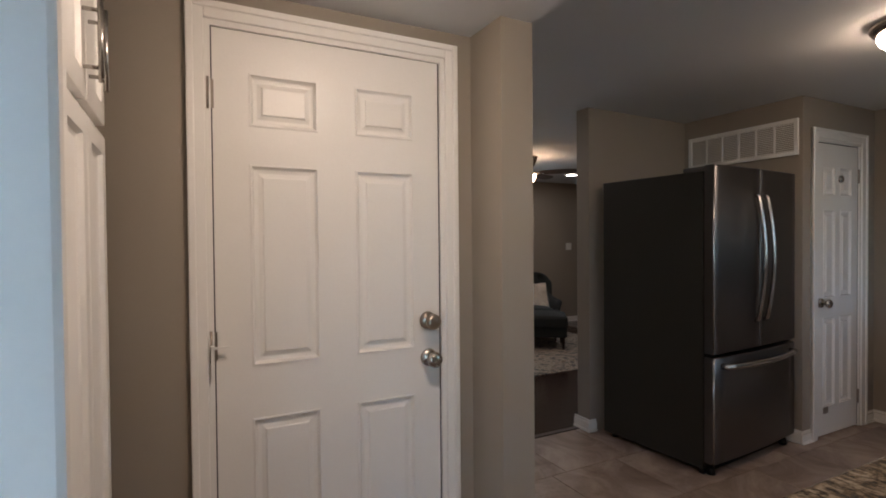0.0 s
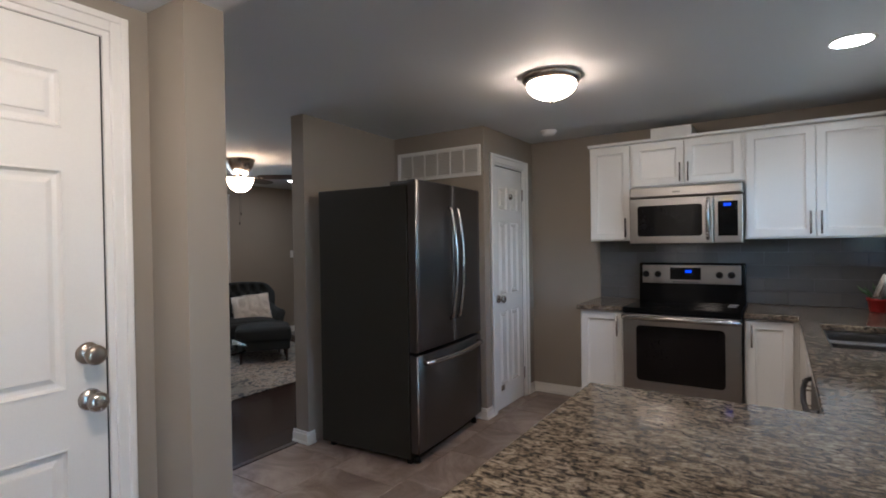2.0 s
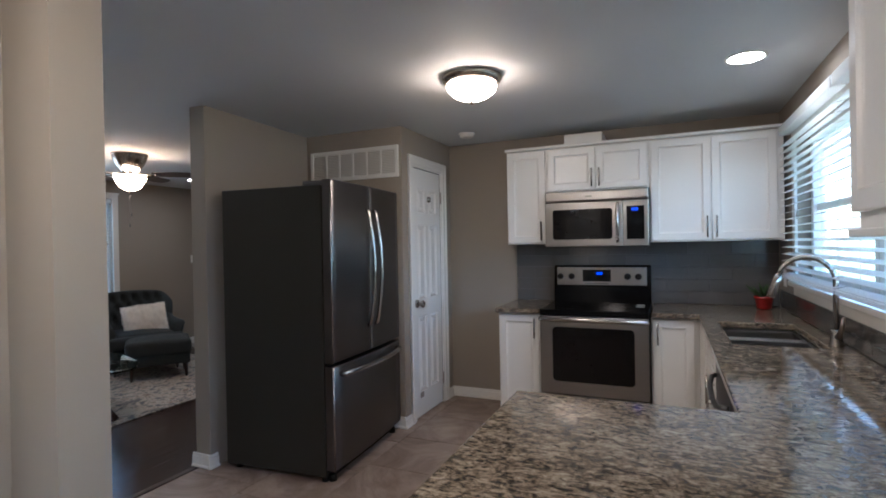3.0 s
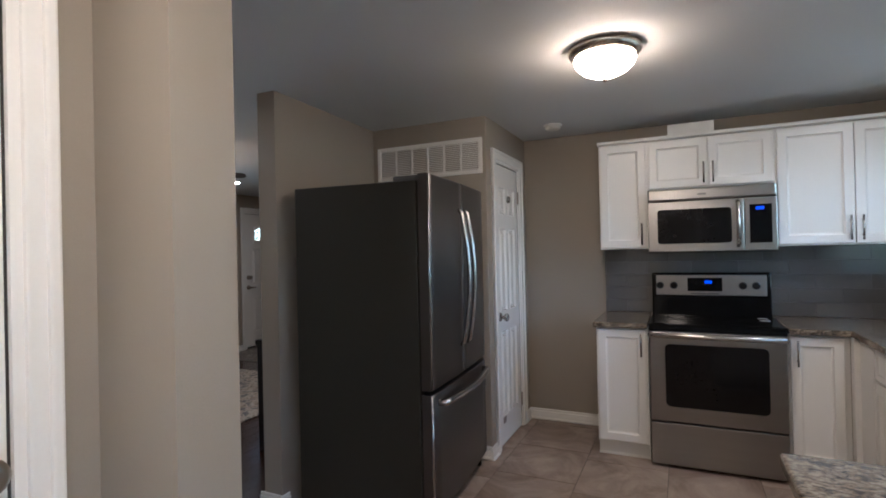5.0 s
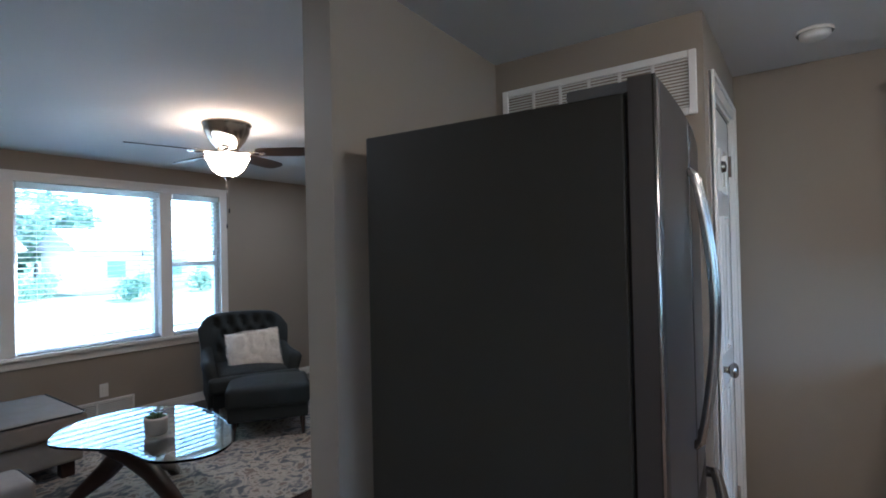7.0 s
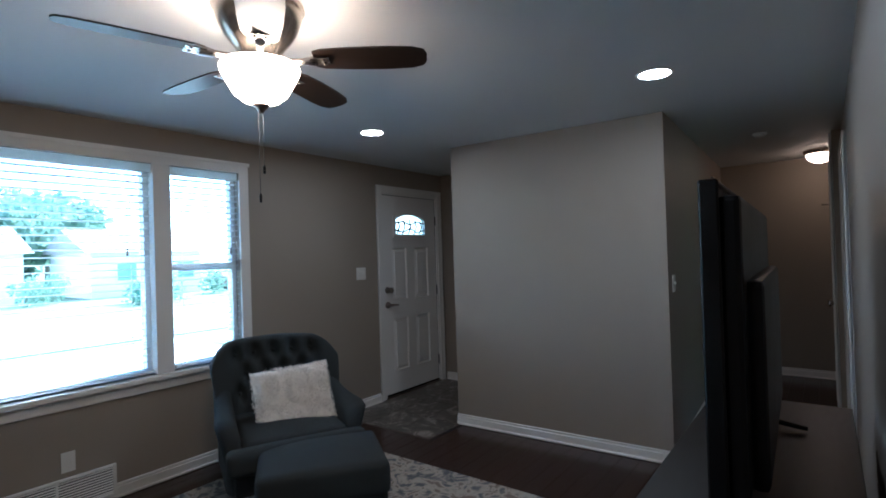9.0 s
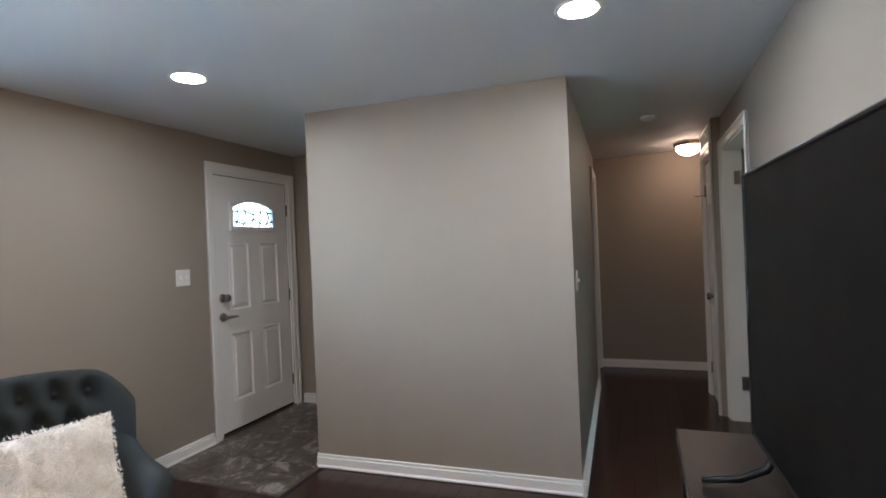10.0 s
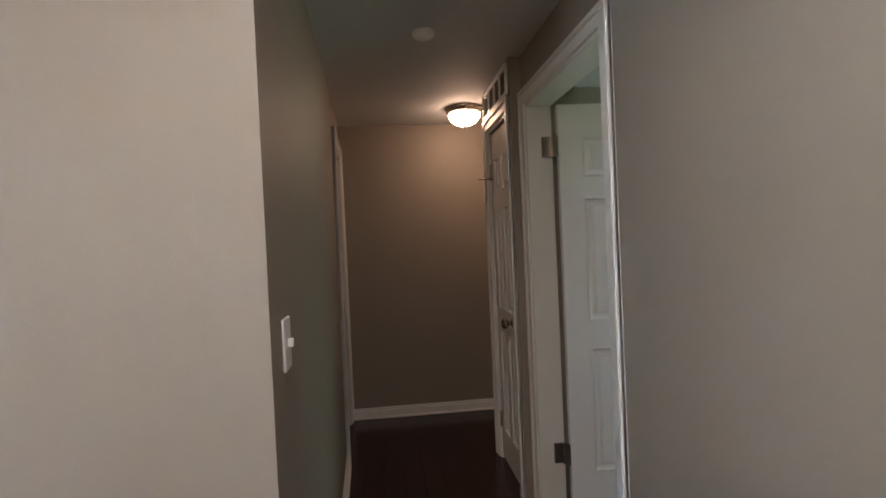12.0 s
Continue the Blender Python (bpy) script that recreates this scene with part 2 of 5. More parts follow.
def rug_material():
    m = mat("woven_floral_rug", (0.4, 0.37, 0.33), 0.95, fine=300, bump=0.6)
    nt = m.node_tree
    b = nt.nodes["Principled BSDF"]
    tc = nt.nodes.new("ShaderNodeTexCoord")
    no = nt.nodes.new("ShaderNodeTexNoise")
    no.inputs["Scale"].default_value, no.inputs["Detail"].default_value = 7.0, 3
    nt.links.new(tc.outputs["Object"], no.inputs["Vector"])
    vm = nt.nodes.new("ShaderNodeVectorMath")
    vm.operation = 'MULTIPLY_ADD'
    vm.inputs[1].default_value = (0.16, 0.16, 0)
    nt.links.new(no.outputs["Color"], vm.inputs[0])
    nt.links.new(tc.outputs["Object"], vm.inputs[2])
    vo = nt.nodes.new("ShaderNodeTexVoronoi")
    vo.inputs["Scale"].default_value = 2.9
    nt.links.new(vm.outputs[0], vo.inputs["Vector"])
    wv = nt.nodes.new("ShaderNodeMath")
    wv.operation = 'SINE'
    mu = nt.nodes.new("ShaderNodeMath")
    mu.operation = 'MULTIPLY'
    mu.inputs[1].default_value = 19.0
    nt.links.new(vo.outputs["Distance"], mu.inputs[0])
    nt.links.new(mu.outputs[0], wv.inputs[0])
    n3 = nt.nodes.new("ShaderNodeTexNoise")
    n3.inputs["Scale"].default_value, n3.inputs["Detail"].default_value, n3.inputs["Distortion"].default_value = 7.0, 5, 2.8
    nt.links.new(tc.outputs["Object"], n3.inputs["Vector"])
    ad = nt.nodes.new("ShaderNodeMath")
    ad.operation = 'MULTIPLY_ADD'
    ad.inputs[1].default_value = 0.09
    nt.links.new(wv.outputs[0], ad.inputs[0])
    nt.links.new(n3.outputs[0], ad.inputs[2])
    r = nt.nodes.new("ShaderNodeValToRGB")
    stops = [(0.34, (0.10, 0.105, 0.12)), (0.42, (0.20, 0.195, 0.19)), (0.475, (0.36, 0.325, 0.28)), (0.58, (0.42, 0.38, 0.33)), (0.66, (0.19, 0.155, 0.13))]
    while len(r.color_ramp.elements) < len(stops):
        r.color_ramp.elements.new(0.5)
    for e, (p, c) in zip(r.color_ramp.elements, stops):
        e.position, e.color = p, (*c, 1)
    nt.links.new(ad.outputs[0], r.inputs[0])
    nt.links.new(r.outputs[0], b.inputs["Base Color"])
    return m


RUG = rug_material()


# ---- mesh helpers ----
def box(bm, x0, x1, y0, y1, z0, z1, bev=0.0, seg=2):
    r = bmesh.ops.create_cube(bm, size=1)
    vs = r["verts"]
    for v in vs:
        v.co = Vector(((x0 + x1) / 2 + v.co.x * (x1 - x0), (y0 + y1) / 2 + v.co.y * (y1 - y0), (z0 + z1) / 2 + v.co.z * (z1 - z0)))
    if bev:
        es = list({e for v in vs for e in v.link_edges})
        bmesh.ops.bevel(bm, geom=es, offset=bev, segments=seg, affect='EDGES', profile=0.6)
    return bm


def boxes(*rows, bev=0.0, seg=2):
    bm = bmesh.new()
    for r in rows:
        box(bm, *r, bev=bev, seg=seg)
    return bm


def lathe(bm, prof, c=(0, 0, 0), seg=32, smooth=True):
    """Turns a profile of (radius, height) round the upright axis at c."""
    rings = []
    for r, z in prof:
        if r < 1e-5:
            rings.append([bm.verts.new((c[0], c[1], c[2] + z))])
        else:
            rings.append([bm.verts.new((c[0] + r * math.cos(2 * math.pi * i / seg), c[1] + r * math.sin(2 * math.pi * i / seg), c[2] + z)) for i in range(seg)])
    for a, b in zip(rings, rings[1:]):
        for i in range(seg):
            j = (i + 1) % seg
            q = [a[i % len(a)], a[j % len(a)], b[j % len(b)], b[i % len(b)]]
            q = [v for k, v in enumerate(q) if v not in q[:k]]
            if len(q) > 2:
                f = bm.faces.new(q)
                f.smooth = smooth
    return bm


def tube(bm, pts, r, seg=10, caps=True):
    """A round bar along points; r is one radius or one for each point."""
    pts = [Vector(p) for p in pts]
    rad = r if isinstance(r, (list, tuple)) else [r] * len(pts)
    rings, up = [], None
    for i, p in enumerate(pts):
        d = (pts[min(i + 1, len(pts) - 1)] - pts[max(i - 1, 0)]).normalized()
        if up is None:
            up = d.orthogonal().normalized()
        up = (up - d * up.dot(d)).normalized()
        s = d.cross(up)
        rings.append([bm.verts.new(p + rad[i] * (math.cos(2 * math.pi * k / seg) * up + math.sin(2 * math.pi * k / seg) * s)) for k in range(seg)])
    for a, b in zip(rings, rings[1:]):
        for k in range(seg):
            f = bm.faces.new((a[k], a[(k + 1) % seg], b[(k + 1) % seg], b[k]))
            f.smooth = True
    if caps:
        bm.faces.new(rings[0][::-1])
        bm.faces.new(rings[-1])
    return bm


def nested(bm, x0, x1, z0, z1, y, steps, out=-1):
    """Concentric rectangles in an upright plane: steps of (inset, depth), depth going into the face; out is the way the face looks along y."""
    rings = []
    for ins, dep in steps:
        yy = y - out * dep
        rings.append([bm.verts.new(c) for c in ((x0 + ins, yy, z0 + ins), (x1 - ins, yy, z0 + ins), (x1 - ins, yy, z1 - ins), (x0 + ins, yy, z1 - ins))])
    for a, b in zip(rings, rings[1:]):
        for k in range(4):
            q = (a[k], a[(k + 1) % 4], b[(k + 1) % 4], b[k])
            bm.faces.new(q if out < 0 else q[::-1])
    bm.faces.new(rings[-1] if out < 0 else rings[-1][::-1])
    return bm


def mesh(name, bm, material, smooth=False):
    me = bpy.data.meshes.new(name)
    bmesh.ops.recalc_face_normals(bm, faces=bm.faces)
    if smooth:
        for f in bm.faces:
            f.smooth = True
    bm.to_mesh(me)
    bm.free()
    me.materials.append(material)
    return me


def part(name, bm, material, parent, label="", smooth=False):
    ob = new(name, mesh(name, bm, material, smooth))
    ob.parent = parent
    return tagged(ob, label)


def again(ob, at, parent=None):
    """A second part on the same mesh, moved by at."""
    o = new(ob.name.split(".")[0], ob.data)
    o.parent = parent or ob.parent
    o.location = at
    return o


def thing(name, label, category, m=None, group="", kind=""):
    ob = new(name)
    if m is not None:
        ob.matrix_basis = m
    return tagged(ob, label, category, group, kind)


def solid(name, bm, material, label, category="", kind="", group="", smooth=False):
    return tagged(new(name, mesh(name, bm, material, smooth)), label, category, group, kind)


# ---- the structure ----
H = 2.32
STRUCT = "structure"


def wall(name, rows, label="taupe painted plaster wall"):
    return solid(name, boxes(*rows), WALL, label, "wall", STRUCT)


# kitchen
wall("wall_kitchen_door", [(-0.62, 0.90, 2.463, 2.58, 0, H), (1.738, 1.86, 2.463, 2.58, 0, H), (0.90, 1.738, 2.463, 2.58, 2.08, H)])
wall("wall_living_west", [(1.86, 2.0, 2.247, 7.38, 0, H)])
wall("wall_kitchen_west", [(-0.74, -0.62, 0.03, 2.58, 0, H)])
wall("wall_kitchen_south", [(-0.74, -0.35, -0.12, 0.03, 0, H), (0.60, 2.66, -0.12, 0.03, 0, H), (-0.35, 0.60, -0.12, 0.03, 2.05, H), (4.89, 5.59, -0.12, 0.03, 0, H), (2.66, 4.89, -0.12, 0.03, 0, 1.13), (2.66, 4.89, -0.12, 0.03, 2.05, H)])
wall("wall_kitchen_east", [(5.44, 5.59, 0.03, 2.635, 0, H)])
wall("wall_closet_front", [(4.50, 4.66, 2.635, 2.75, 0, H), (5.235, 5.59, 2.635, 2.75, 0, H), (4.66, 5.235, 2.635, 2.75, 2.052, H)])
wall("wall_closet_side", [(4.50, 4.62, 2.75, 3.53, 0, H)])
wall("wall_closet_back", [(5.59, 5.70, 2.635, 3.53, 0, H)])
fridge_wall = wall("wall_fridge_back", [(3.415, 4.62, 3.47, 3.595, 0, H)])
for v in fridge_wall.data.vertices:
    if v.co.x > 4 and v.co.y < 3.5:
        v.co.y = 3.53
# living room and hall
YN = 7.38
wall("wall_window", [(1.80, 3.06, YN, 7.52, 0, H), (5.37, 6.90, YN, 7.52, 0, H), (7.80, 8.02, YN, 7.52, 0, H),
                     (3.06, 5.37, YN, 7.52, 0, 0.70), (3.06, 5.37, YN, 7.52, 2.08, H), (6.90, 7.80, YN, 7.52, 2.06, H)])
wall("wall_entry_east", [(7.90, 8.02, 6.42, YN, 0, H)])
closet_walls = wall("wall_entry_closet", [(6.785, 7.90, 6.25, 6.37, 0, H), (6.785, 6.90, 4.82, 6.25, 0, H)])


def skew_closet(ob):
    """The closet's front leans a little towards the living room at its far end."""
    for v in ob.data.vertices:
        if v.co.x < 6.95 and v.co.y > 4.83:
            v.co.x -= (v.co.y - 4.695) * 0.042


skew_closet(closet_walls)
hall_north = wall("wall_hall_north", [(6.785, 9.06, 4.695, 4.82, 0, H), (9.77, 9.84, 4.695, 4.82, 0, H), (9.06, 9.77, 4.695, 4.82, 2.06, H)])


def skew_hall(ob):
    """The hall's north side runs slightly out of square with the rest of the house."""
    for v in ob.data.vertices:
        if v.co.y < 4.80:
            v.co.y += (v.co.x - 6.785) * 0.036


skew_hall(hall_north)
wall("wall_hall_end", [(9.85, 9.97, 3.45, 4.84, 0, H)])
wall("wall_hall_south", [(4.62, 7.0, 3.57, 3.74, 0, H), (7.0, 7.37, 3.622, 3.74, 0, H), (8.29, 8.36, 3.622, 3.74, 0, H), (7.37, 8.29, 3.622, 3.74, 2.06, H)])
wall("wall_linen_closet", [(8.36, 8.44, 3.57, 3.80, 0, H), (8.95, 9.02, 3.57, 3.80, 0, H), (8.44, 8.95, 3.57, 3.80, 2.06, H), (8.36, 9.84, 3.45, 3.57, 0, H)])
# The opening in the south side is unseen, added to daylight the open door.
wall("wall_bedroom", [(6.9, 7.0, 1.6, 3.57, 0, H), (8.9, 9.0, 1.6, 3.57, 0, H), (6.9, 7.5, 1.5, 1.6, 0, H), (8.4, 9.0, 1.5, 1.6, 0, H), (7.5, 8.4, 1.5, 1.6, 0, 0.9), (7.5, 8.4, 1.5, 1.6, 2.0, H)])
wall("wall_hall_north_room", [(8.3, 8.4, 4.82, 6.3, 0, H), (9.86, 9.96, 4.82, 6.3, 0, H), (8.02, 9.96, 6.3, 6.42, 0, H)])
solid("ceiling", boxes((-0.74, 9.98, -0.12, 7.52, H, H + 0.12)), CEIL, "flat painted ceiling, slightly grey", "ceiling", STRUCT)
SOF = 2.185
solid("ceiling_soffit", boxes((-0.62, 1.86, 1.0, 2.463, SOF, H), (1.86, 2.0, 1.0, 2.247, SOF, H)), CEIL, "lowered ceiling over the back door", "ceiling", STRUCT)
kitchen_floor = solid("floor_kitchen", boxes((-0.62, 5.44, 0.03, 2.463, -0.05, -0.004), (2.0, 5.44, 2.463, 3.575, -0.05, -0.004), (4.62, 5.59, 2.75, 3.53, -0.05, 0.0)), BASETILE, "grey-brown stone-look tile floor", "floor", STRUCT)
living_floor = solid("floor_living", boxes((2.0, 9.85, 3.59, 7.38, -0.05, -0.004)), SUBFLOOR, "dark espresso hardwood floor", "floor", STRUCT)
entry_floor = solid("floor_entry", boxes((6.29, 7.90, 6.355, 7.38, -0.003, 0.002)), BASETILE, "marbled brown entry tile floor", "floor", STRUCT)
solid("floor_bedroom", boxes((7.0, 8.9, 1.6, 3.58, -0.05, 0.0)), CARPET, "grey bedroom carpet", "floor", STRUCT)
solid("floor_threshold", boxes((2.0, 3.415, 3.56, 3.60, -0.02, 0.004)), TABLEWOOD, "dark wood threshold strip", "floor", STRUCT)


def baseboard(name, runs):
    """Runs of (x0, y0, x1, y1, side): side turns the board's face to its left or right."""
    bm = bmesh.new()
    for x0, y0, x1, y1, nx, ny in runs:
        for t, z0, z1 in ((0.016, 0.0, 0.068), (0.010, 0.068, 0.088)):
            xs, ys = sorted((x0, x1)), sorted((y0, y1))
            if nx:
                xs = sorted((x0, x0 + nx * t))
            if ny:
                ys = sorted((y0, y0 + ny * t))
            box(bm, *xs, *ys, z0, z1, bev=0.003, seg=1)
        t = 0.026
        xs, ys = sorted((x0, x1)), sorted((y0, y1))
        if nx:
            xs = sorted((x0, x0 + nx * t))
        if ny:
            ys = sorted((y0, y0 + ny * t))
        box(bm, *xs, *ys, 0.0, 0.018, bev=0.006, seg=1)
    return solid(name, bm, WHITE, "white painted baseboard", "baseboard", STRUCT)


baseboard("baseboard_kitchen", [(5.44, 2.0, 5.44, 2.635, -1, 0), (4.474, 2.635, 4.592, 2.635, 0, -1), (4.50, 2.635, 4.50, 3.52, -1, 0), (5.303, 2.635, 5.414, 2.635, 0, -1),
                                (3.415, 3.47, 3.415, 3.621, -1, 0), (3.389, 3.47, 3.47, 3.47, 0, -1), (2.0, 2.247, 2.0, 7.354, 1, 0), (1.86, 2.247, 2.026, 2.247, 0, -1), (1.86, 2.26, 1.86, 2.44, -1, 0)])
baseboard("baseboard_living", [(2.026, YN, 6.83, YN, 0, -1), (7.90, 6.396, 7.90, 7.354, -1, 0), (6.713, 6.37, 7.874, 6.37, 0, 1),
                               (9.85, 3.597, 9.85, 4.79, -1, 0), (4.62, 3.74, 7.30, 3.74, 0, 1), (3.415, 3.595, 4.62, 3.595, 0, 1), (9.02, 3.57, 9.82, 3.57, 0, 1)])
skew_closet(baseboard("baseboard_closet", [(6.785, 4.67, 6.785, 6.37, -1, 0)]))
skew_hall(baseboard("baseboard_hall", [(6.759, 4.695, 8.99, 4.695, 0, -1)]))


def casing(name, x0, x1, top, face, out, w=0.068):
    """Door casing round an opening in a wall along x: face is the wall's y, out the way it looks."""
    bm = bmesh.new()
    for a, b in ((x0 - w, x0), (x1, x1 + w)):
        ys = sorted((face, face + out * 0.016))
        box(bm, a, b, *ys, 0, top + w, bev=0.004, seg=2)
        m0, m1 = (a, a + 0.022) if a < x0 else (b - 0.022, b)
        ys = sorted((face, face + out * 0.024))
        box(bm, m0, m1, *ys, 0, top + w, bev=0.005, seg=2)
    box(bm, x0, x1, *sorted((face, face + out * 0.0155)), top, top + w, bev=0.004, seg=2)
    box(bm, x0 - w + 0.022, x1 + w - 0.022, *sorted((face, face + out * 0.024)), top + w - 0.022, top + w, bev=0.005, seg=2)
    return solid(name, bm, WHITE, "white painted door casing", "door trim", STRUCT)


def jamb(name, x0, x1, top, y0, y1):
    return solid(name, boxes((x0 - 0.002, x0 + 0.018, y0, y1, 0, top), (x1 - 0.018, x1 + 0.002, y0, y1, 0, top), (x0 + 0.018, x1 - 0.018, y0, y1, top - 0.018, top + 0.002)), WHITE, "white painted door jamb", "door trim", STRUCT)


for nm, x0, x1, top, face, out, y0, y1 in (("trim_back_door", 0.90, 1.738, 2.08, 2.463, -1, 2.458, 2.58), ("trim_pantry", 4.66, 5.235, 2.052, 2.635, -1, 2.630, 2.75),
                                           ("trim_front_door", 6.90, 7.80, 2.06, YN, -1, 7.375, 7.52), ("trim_bedroom", 7.37, 8.29, 2.06, 3.74, 1, 3.617, 3.745),
                                           ("trim_linen", 8.44, 8.95, 2.06, 3.80, 1, 3.573, 3.805), ("trim_hall", 9.06, 9.77, 2.06, 4.695, -1, 4.690, 4.82)):
    frame_parts = casing(nm, x0, x1, top, face, out, 0.052 if nm == "trim_back_door" else 0.068), jamb(nm + "_jamb", x0, x1, top, y0, y1)
    if nm == "trim_hall":
        for ob in frame_parts:
            skew_hall(ob)


# ---- doors ----
RAISED = [(0, 0), (0.001, -0.0035), (0.006, -0.0035), (0.0085, 0.003), (0.014, 0.010), (0.022, 0.0115), (0.027, 0.0115), (0.040, 0.0065), (0.0415, 0.001), (0.045, 0.0)]


def bar(name, parent, pts, r, material, label="", seg=10):
    return part(name, tube(bmesh.new(), pts, r, seg), material, parent, label)


def door_knob(parent, name, x, z, y, out, lever=False, material=None):
    m = material or CHROME
    bm = bmesh.new()
    tube(bm, [(x, y, z), (x, y + out * 0.012, z)], [0.034, 0.031], 20)
    tube(bm, [(x, y + out * 0.012, z), (x, y + out * 0.04, z)], 0.013, 14)
    if lever:
        tube(bm, [(x, y + out * 0.045, z), (x + lever * 0.03, y + out * 0.05, z), (x + lever * 0.075, y + out * 0.052, z - 0.002), (x + lever * 0.11, y + out * 0.046, z - 0.006)], [0.014, 0.012, 0.010, 0.008], 12)
    else:
        tube(bm, [(x, y + out * d, z) for d in (0.034, 0.042, 0.052, 0.062, 0.069, 0.071)], [0.014, 0.025, 0.0305, 0.029, 0.020, 0.004], 20)
    return part(name, bm, m, parent, ("black " if m is BLACK else "satin nickel ") + name.replace("_", " "), True)


def hinge(parent, x, z, y, material=None):
    bm = boxes((x - 0.003, x + 0.018, y - 0.003, y + 0.001, z - 0.045, z + 0.045))
    tube(bm, [(x, y - 0.007, z - 0.05), (x, y - 0.007, z + 0.05)], 0.007, 10)
    return part("hinge", bm, material or BRONZE, parent, "dark butt hinge" if material else "aged nickel butt hinge")


def panel_door(name, label, m, w, h, cols, rows, back=True, t=0.035, top_open=None):
    """A moulded door in its own frame: x along the width, the face towards -y."""
    d = thing(name, label, "door", m, kind=STRUCT)
    bm = bmesh.new()
    xs = [0] + [c for p in cols for c in p] + [w]
    if top_open:
        a, b, z0, z1 = top_open
        full, h = h, rows[-1][1]
        for r in ((0, a, h, full), (b, w, h, full), (a, b, h, z0), (a, b, z1, full)):
            box(bm, r[0], r[1], -t / 2, t / 2, r[2], r[3])
    for i in range(0, len(xs), 2):
        box(bm, xs[i], xs[i + 1], -t / 2, t / 2, 0.008, h)
    for a, b in cols:
        zs = [0.008] + [c for p in rows for c in p] + ([h] if not top_open else [])
        zs = zs if len(zs) % 2 == 0 else zs[:-1]
        for i in range(0, len(zs), 2):
            box(bm, a, b, -t / 2, t / 2, zs[i], zs[i + 1])
    part("leaf", bm, WHITE, d)
    for a, b in cols:
        for z0, z1 in rows:
            pm = nested(bmesh.new(), a, b, z0, z1, -t / 2, RAISED, -1)
            nested(pm, a, b, z0, z1, t / 2, RAISED, 1)
            part("panel", pm, WHITE, d)
    return d


def gap_strip(d, x0, x1, top):
    """A dark strip laid on the leaf for the shaded gap along its jamb."""
    part("gap_strip", boxes((x0, x0 + 0.0045, -0.0188, -0.0170, 0.01, top), (x1 - 0.0045, x1, -0.0188, -0.0170, 0.01, top), (x0 + 0.0045, x1 - 0.0045, -0.0188, -0.0170, top - 0.005, top)), DARKV, d, "dark strip standing in for the shaded gap along the edge")


SIX = [(0.20, 0.82), (0.96, 1.57), (1.67, 1.87)]
back_door = panel_door("door_1", "white six-panel back door, closed", pose(0.911, 2.4885, 0.012), 0.816, 2.058, [(0.120, 0.344), (0.476, 0.700)], [(0.20, 0.79), (0.963, 1.622), (1.745, 1.918)])
gap_strip(back_door, 0.007, 0.809, 2.054)
door_knob(back_door, "knob", 0.758, 0.922, -0.0175, -1)
door_knob(back_door, "deadbolt", 0.754, 1.065, -0.0175, -1, material=BRONZE)
for z in (0.24, 1.04, 1.838):
    hinge(back_door, -0.002, z, -0.018)
part("latch_plate", boxes((0.808, 0.817, -0.022, 0.0, 0.90, 0.96)), BRONZE, back_door, "dark strike plate")
part("door_stop", boxes((-0.004, 0.05, -0.05, -0.042, 1.035, 1.042), (-0.004, 0.004, -0.05, -0.018, 0.95, 1.045)), PLASTW, back_door, "white hinge stop")
solid("door_sill", boxes((6.90, 7.80, 7.372, 7.52, 0.0, 0.02)), BRONZE, "dark metal front door threshold", "door sill", STRUCT)
solid("door_sill", boxes((0.90, 1.738, 2.458, 2.61, 0, 0.012)), BRONZE, "metal door sill", "door sill", STRUCT)

pantry = panel_door("door_2", "white six-panel pantry closet door, closed", pose(4.678, 2.66, 0), 0.539, 2.032, [(0.085, 0.235), (0.30, 0.45)], SIX)
gap_strip(pantry, 0.0, 0.539, 2.032)
door_knob(pantry, "knob", 0.05, 0.93, -0.0175, -1)
for z in (0.22, 1.82):
    hinge(pantry, 0.536, z, -0.018)
vg = boxes((0.09, 0.15, -0.021, -0.0175, 0.155, 0.20))
for k in range(4):
    box(vg, 0.095, 0.145, -0.0225, -0.0205, 0.16 + k * 0.01, 0.165 + k * 0.01)
part("door_tag", vg, BRONZE, pantry, "small dark metal plate")
pl = bmesh.new()
lathe(pl, [(0, 0.02), (0.022, 0.015), (0.028, 0)], (0, 0, 0), 16)
bmesh.ops.rotate(pl, verts=pl.verts, matrix=Matrix.Rotation(radians(90), 3, 'X'))
bmesh.ops.translate(pl, verts=pl.verts, vec=(0.30, -0.019, 1.79))
part("robe_hook", pl, CHROME, pantry, "round nickel hook")

front = panel_door("door_3", "pale grey-white front entry door with arched leaded lite, closed", pose(6.918, 7.41, 0), 0.864, 2.045, [(0.14, 0.37), (0.494, 0.724)], [(0.25, 0.79), (0.97, 1.51)], top_open=(0.195, 0.669, 1.640, 1.862))


def arch(x0, x1, z0, z1, rise, n=14):
    """The outline of an opening with a shallow arched head."""
    pts = [(x0, z0), (x1, z0)]
    for k in range(n + 1):
        u = 1 - 2 * k / n
        pts.append(((x0 + x1) / 2 + u * (x1 - x0) / 2, z1 - rise * u * u))
    return pts


def arch_frame(x0, x1, z0, z1, rise, w, y0, y1):
    bm = bmesh.new()
    a, b = arch(x0 - w, x1 + w, z0 - w, z1 + w, rise), arch(x0, x1, z0, z1, rise)
    ra = [[bm.verts.new((x, y, z)) for x, z in p] for p, y in ((a, y1), (a, y0), (b, y0), (b, y1))]
    n = len(a)
    for p, q in zip(ra, ra[1:]):
        for k in range(n):
            bm.faces.new((p[k], p[(k + 1) % n], q[(k + 1) % n], q[k]))
    return bm


